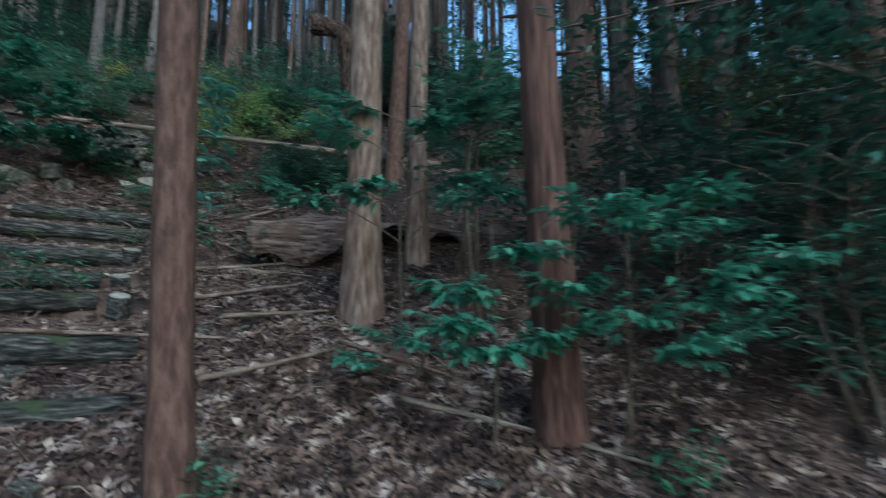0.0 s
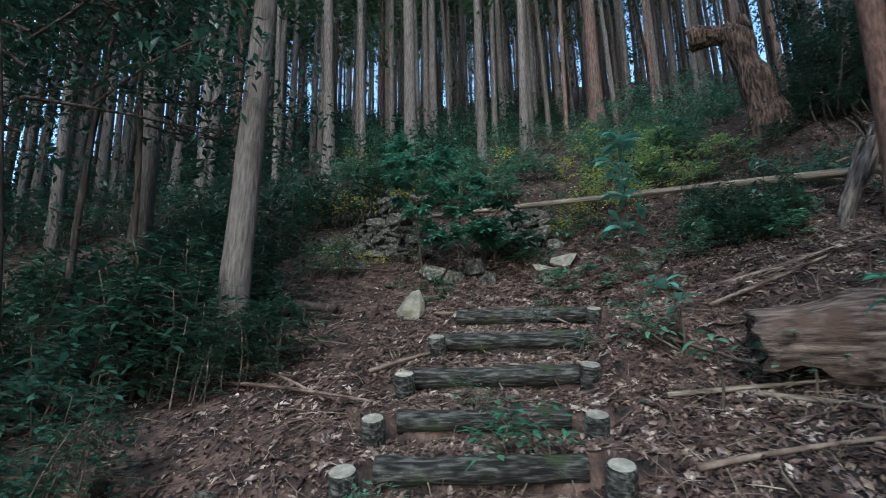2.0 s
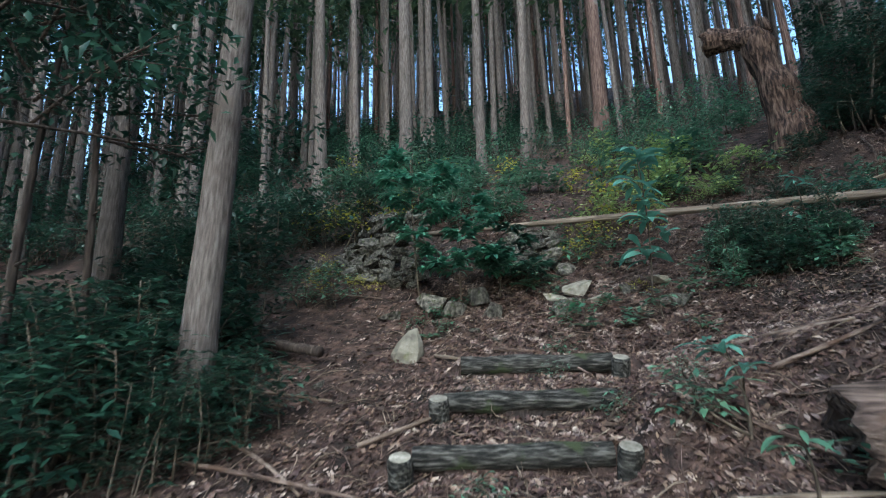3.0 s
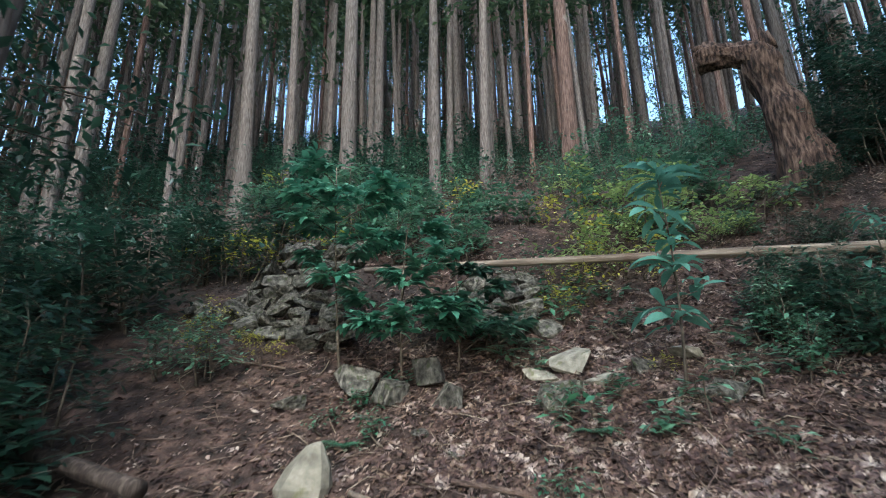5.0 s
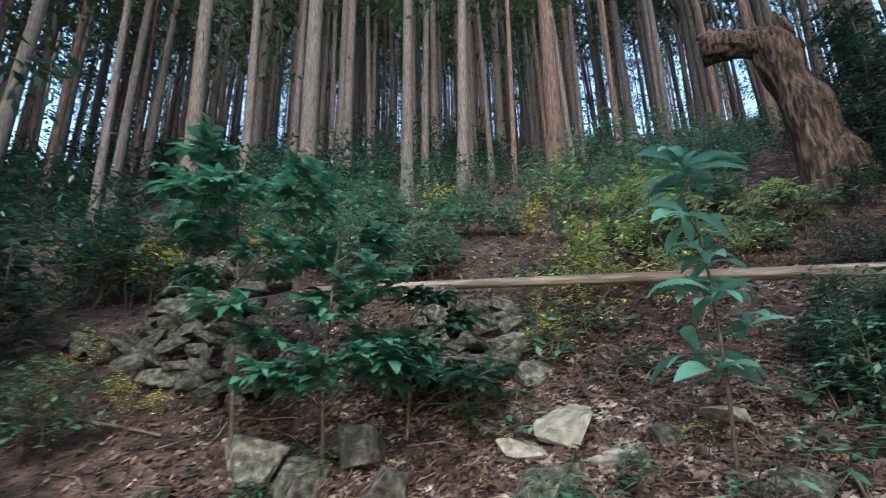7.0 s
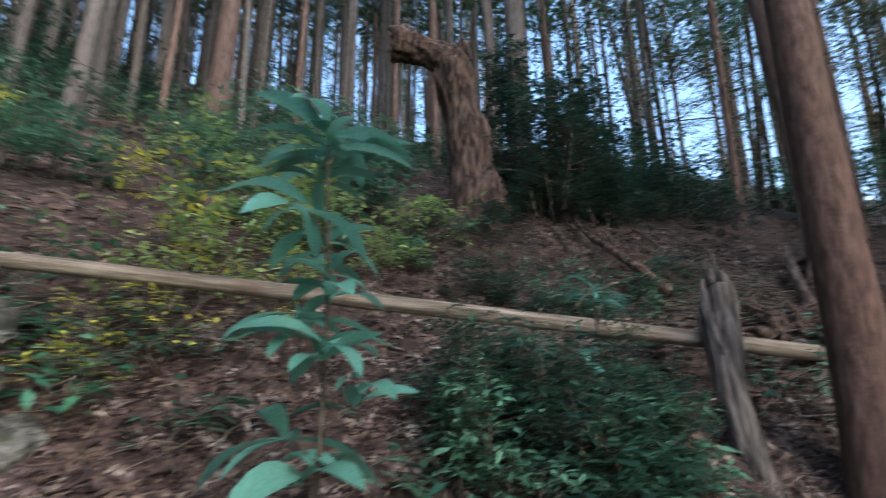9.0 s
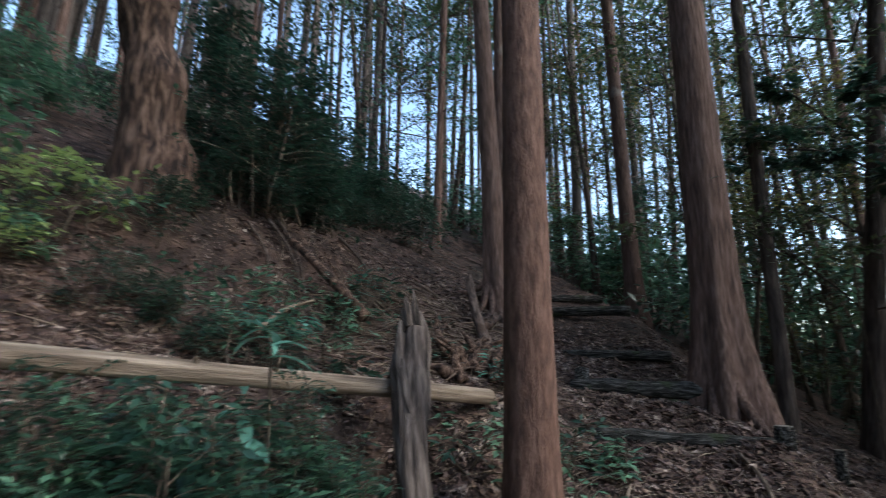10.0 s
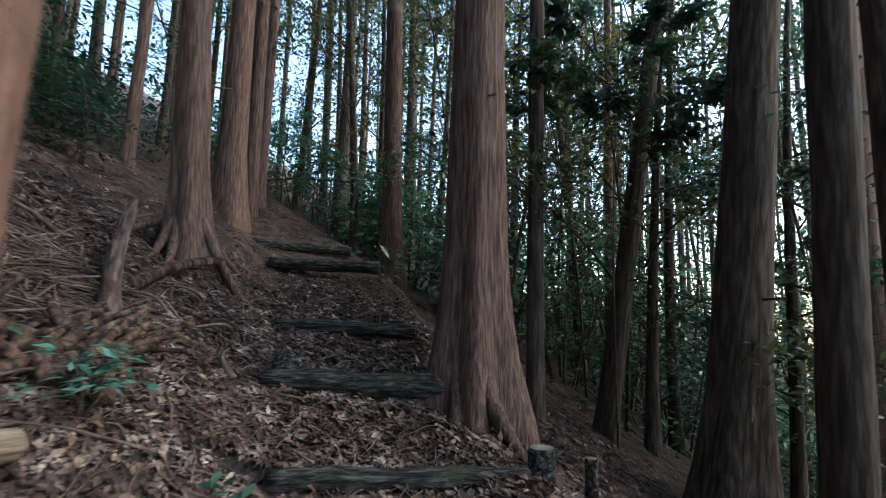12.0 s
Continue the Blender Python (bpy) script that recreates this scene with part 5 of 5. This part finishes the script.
left_ok = lambda x, y: x + 0.55 * y < -3.25 and not (y > 3.4 and x > -5.6)
anywhere = lambda x, y: True
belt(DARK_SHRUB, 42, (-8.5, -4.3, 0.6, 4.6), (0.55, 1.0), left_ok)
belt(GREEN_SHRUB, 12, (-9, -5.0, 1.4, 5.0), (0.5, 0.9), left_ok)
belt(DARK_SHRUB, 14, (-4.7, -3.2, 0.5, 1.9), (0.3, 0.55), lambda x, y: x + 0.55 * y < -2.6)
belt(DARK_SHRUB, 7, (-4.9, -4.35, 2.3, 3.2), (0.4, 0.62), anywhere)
belt(GREEN_SHRUB, 46, (-10.5, -5.2, 6.6, 9.5), (0.45, 0.9), lambda x, y: y > 6.9 - 0.3 * (x + 6))
belt(DARK_SHRUB, 16, (-9.5, -7.2, 4.2, 6.8), (0.6, 1.2), anywhere)
belt(GREEN_SHRUB, 24, (-5.8, -2.4, 8.6, 11.5), (0.35, 0.75), anywhere)
belt(YELLOW_SHRUB, 5, (-4.5, -3.2, 7.0, 8.0), (0.35, 0.7), anywhere)
belt(BRIGHT_SHRUB, 12, (-5.4, -2.2, 7.5, 9.8), (0.5, 1.05), anywhere)
belt(BRIGHT_SHRUB, 3, (-3.1, -2.0, 8.3, 9.5), (0.3, 0.55), anywhere)
belt(DARK_SHRUB, 6, (-2.8, -1.4, 8.6, 9.6), (0.25, 0.45), anywhere)
belt(YELLOW_SHRUB, 10, (-8.8, -6.3, 6.1, 7.4), (0.5, 0.95), anywhere)
belt(YELLOW_SHRUB, 9, (-11, -4, 8.5, 11), (0.5, 0.95), anywhere)
belt(GREEN_SHRUB, 20, (-2.6, -1.4, 6.45, 7.4), (0.26, 0.48), lambda x, y: trail_near(x, y)[0] > 0.75)
belt(DARK_SHRUB, 14, (-2.4, -1.4, 6.6, 7.5), (0.35, 0.6), lambda x, y: trail_near(x, y)[0] > 0.75)
belt(DARK_SHRUB, 6, (-2.3, -1.1, 8.1, 8.9), (0.2, 0.4), anywhere)
belt(YELLOW_SHRUB, 8, (-6.8, -5.2, 5.0, 5.5), (0.2, 0.4), anywhere)
far_belt([(FAR_DARK, 80, (-18, -8.0, 0, 12), (0.7, 1.3)), (FAR_DARK, 70, (-20, 1, 11.5, 18), (0.6, 1.3)), (FAR_GREEN, 50, (-16, -2, 10, 15), (0.6, 1.1)),
          (FAR_DARK, 50, (-30, -8, 9, 26), (1.0, 1.9)), (FAR_DARK, 90, (-30, -11, -6, 9), (0.9, 1.9)), (FAR_DARK, 60, (5.0, 13, -3, 8.5), (1.1, 2.2)), (FAR_GREEN, 45, (5.5, 14, 0, 9), (1.1, 2.2)), (FAR_DARK, 60, (12, 20, -5, 9), (1.6, 3.0)), (FAR_GREEN, 45, (5, 17, 9, 17), (1.0, 2.0)), (FAR_DARK, 18, (0.5, 3.4, 11.6, 14.5), (0.8, 1.4))])
# ivy-dark mass by the snag
belt(DARK_SHRUB, 16, (-1.4, 0.3, 9.6, 10.6), (0.55, 0.85), anywhere)
belt(DARK_SHRUB, 9, (0.6, 2.3, 10.6, 12.0), (0.5, 0.9), anywhere)
shrub("ivy_bush", on_ground(-0.75, 9.95), 1.75, 0.95, 5, 44, 20, 0.075, LEAF_DARK, 240, "dark glossy evergreen bush grown over a root mound", low=0.12)
shrub("ivy_bush", on_ground(-0.25, 10.25), 1.45, 0.8, 4, 40, 20, 0.075, LEAF_DARK, 241, "dark glossy evergreen bush grown over a root mound", low=0.12)
shrub("ivy_bush", on_ground(-1.2, 10.45), 2.3, 0.55, 4, 40, 20, 0.075, LEAF_DARK, 242, "dark glossy ivy climbing a trunk", low=0.2)
# lower slope and far side of the upper trail
belt(DARK_SHRUB, 16, (1.9, 6, 1.5, 5.2), (0.5, 0.95), anywhere)
belt(DARK_SHRUB, 10, (-9.0, -6.4, 2.6, 5.0), (0.6, 1.0), anywhere)

# broadleaf understorey with bare slim stems on the lower side
# (-7.4, 0.4) and (-4.6, -0.6): unseen trees, added to shade the left shrubs
for i, (x, y, tall, mat) in enumerate([(5.6, 6.0, 6.5, LEAF_OLIVE), (6.5, 7.2, 7.0, LEAF_AUTUMN), (7.5, 4.5, 7.0, LEAF_GREEN), (8.5, 8.8, 8.0, LEAF_AUTUMN), (6.2, 9.0, 7.0, LEAF_OLIVE), (9.5, 6.5, 8.0, LEAF_GREEN),
                                       (7.8, 11.5, 8.0, LEAF_AUTUMN), (10.5, 10.5, 9.0, LEAF_AUTUMN), (5.4, 3.6, 6.0, LEAF_DARK), (12.5, 8.5, 9.0, LEAF_OLIVE), (6.8, 12.8, 8.0, LEAF_OLIVE), (9.0, 13.5, 9.0, LEAF_AUTUMN),
                                       (12.0, 13.0, 9.0, LEAF_OLIVE), (13.5, 4.5, 9.0, LEAF_OLIVE), (3.4, 3.0, 6.0, LEAF_DARK), (15.0, 11.0, 10.0, LEAF_AUTUMN), (-7.3, 1.6, 5.5, LEAF_DARK), (-6.3, 2.7, 5.0, LEAF_DARK), (4.4, 6.2, 5.0, LEAF_OLIVE),
                                       (-5.3, 1.7, 4.6, LEAF_DARK), (-6.0, 2.2, 5.0, LEAF_DARK), (7.2, 8.0, 7.0, LEAF_OLIVE), (8.2, 10.4, 8.0, LEAF_DARK), (6.0, 10.8, 7.0, LEAF_OLIVE), (10.5, 3.0, 8.0, LEAF_OLIVE), (11.0, 8.0, 9.0, LEAF_GREEN), (2.9, 2.4, 5.5, LEAF_DARK), (3.8, 3.4, 6.0, LEAF_OLIVE), (4.9, 5.0, 6.0, LEAF_DARK),
                                       (2.4, 12.8, 6.0, LEAF_GREEN), (4.4, 13.6, 7.0, LEAF_OLIVE), (-7.4, 0.4, 6.5, LEAF_DARK), (-4.6, -0.6, 5.6, LEAF_DARK), (5.6, 14.6, 8.0, LEAF_AUTUMN), (3.4, 15.2, 8.0, LEAF_OLIVE), (7.0, 15.8, 9.0, LEAF_GREEN)]):
    ob = new("tree")
    ob.matrix_basis = Matrix.Translation(on_ground(x, y)) @ pose(0, 0, 0, rng.gauss(0, 2), rng.gauss(0, 2), 0)
    tagged(ob, "slim broadleaf tree with loose crown in the undergrowth", "tree", "slim broadleaf trees")
    part("trunk", trunk_mesh(tall, (0.05 if x > 0 else 0.02) + 0.004 * tall, 700 + i, 8, 9, 0.3, stubs=2, mat=BARK_DARK), None, ob)
    wood, lv = broad_crown(tall * (0.45 if x < 0 else 0.12), tall, 1.5 if x < 0 else 2.1, 3600 if x < 0 else 3000 if y > 8.5 else 4200, 0.095 if x < 0 else 0.085, 720 + i, mat, 13)
    tagged(part("branchwork", wood, None, ob), kind="stuff")
    tagged(part("crown", lv, None, ob), kind="stuff")

# slim bare stems crowding the lower side
POLES = [trunk_mesh(5.5, 0.016 + 0.006 * i, 760 + i, 6, 8, 0.5, lobes=0, stubs=9, mat=STEM) for i in range(3)]
for i in range(75):
    x, y = rng.uniform(3.6, 11), rng.uniform(2.0, 8.4)
    if trail_near(x, y)[0] < 1.5:
        continue
    ob = new("bare_stem", rng.choice(POLES))
    ob.matrix_basis = Matrix.Translation(on_ground(x, y)) @ pose(0, 0, 0, rng.gauss(0, 6), rng.gauss(0, 6), rng.uniform(0, 360))
    tagged(ob, "slim bare dark stem in the thicket", "sapling", "bare stems on the lower slope")

# ---- leaf litter and twigs ----
r = random.Random(91)
lit = Shape()
PATCHES = [(-2.4, 1.7, 4.2, 1.7), (0.6, 1.6, 7.9, 1.3), (-3.7, 1.5, 7.2, 1.2), (-0.2, 1.3, 8.8, 0.8), (-2.4, 1.7, 4.2, 1.7), (0.0, 1.0, 2.4, 0.8), (-3.6, 1.3, 5.8, 0.8), (1.6, 0.9, 7.6, 0.9)]
for i in range(235000):
    if i % 9 == 8:
        x, y = r.uniform(-8, 5), r.uniform(0, 12)
    else:
        mx, sx, my, sy = PATCHES[i % 9]
        x, y = r.gauss(mx, sx), r.gauss(my, sy)
    if not (-9 < x < 7 and 0.3 < y < 13) or (x < -4.2 and 2.5 < y < 5.6 and r.random() < 0.35):
        continue
    z = height(x, y) + 0.012
    a = r.uniform(0, 6.28)
    s = r.choice((0.02, 0.026, 0.034, 0.042, 0.06))
    thin_leaf(lit, Vector((x, y, z)), Vector((math.cos(a), math.sin(a), 0.5 * math.sin(a) + r.gauss(0, 0.3))), Vector((r.gauss(0, 0.4), r.gauss(-0.45, 0.4), 1)), s, s * r.uniform(0.3, 0.6), r.uniform(-0.2, 0.4))
tagged(part("leaf_litter", lit, LITTER), "scattered dry brown and pale fallen leaves", "leaf litter", kind="stuff")
tw = Shape()
for i in range(6500):
    x, y = ((r.gauss(-2.2, 2.0), r.gauss(5.0, 2.0)), (r.gauss(0.4, 1.7), r.gauss(8.2, 1.3)))[i % 2] if i % 3 else (r.uniform(-8, 5), r.uniform(0.5, 12))
    if not (-9 < x < 7 and 0.3 < y < 13):
        continue
    a = r.uniform(0, 6.28)
    ln = r.uniform(0.06, 0.34)
    e = (x + math.cos(a) * ln, y + math.sin(a) * ln)
    m = (x + math.cos(a + 0.15) * ln * 0.5, y + math.sin(a + 0.15) * ln * 0.5)
    rr = r.uniform(0.0015, 0.0045)
    tube(tw, [(x, y, height(x, y) + 0.012), (*m, height(*m) + 0.025), (*e, height(*e) + 0.015)], [rr, rr * 0.9, rr * 0.5], 4, cap=False)
tagged(part("fallen_twigs", tw, TWIG), "scattered thin dead twigs on the forest floor", "twigs", kind="stuff")
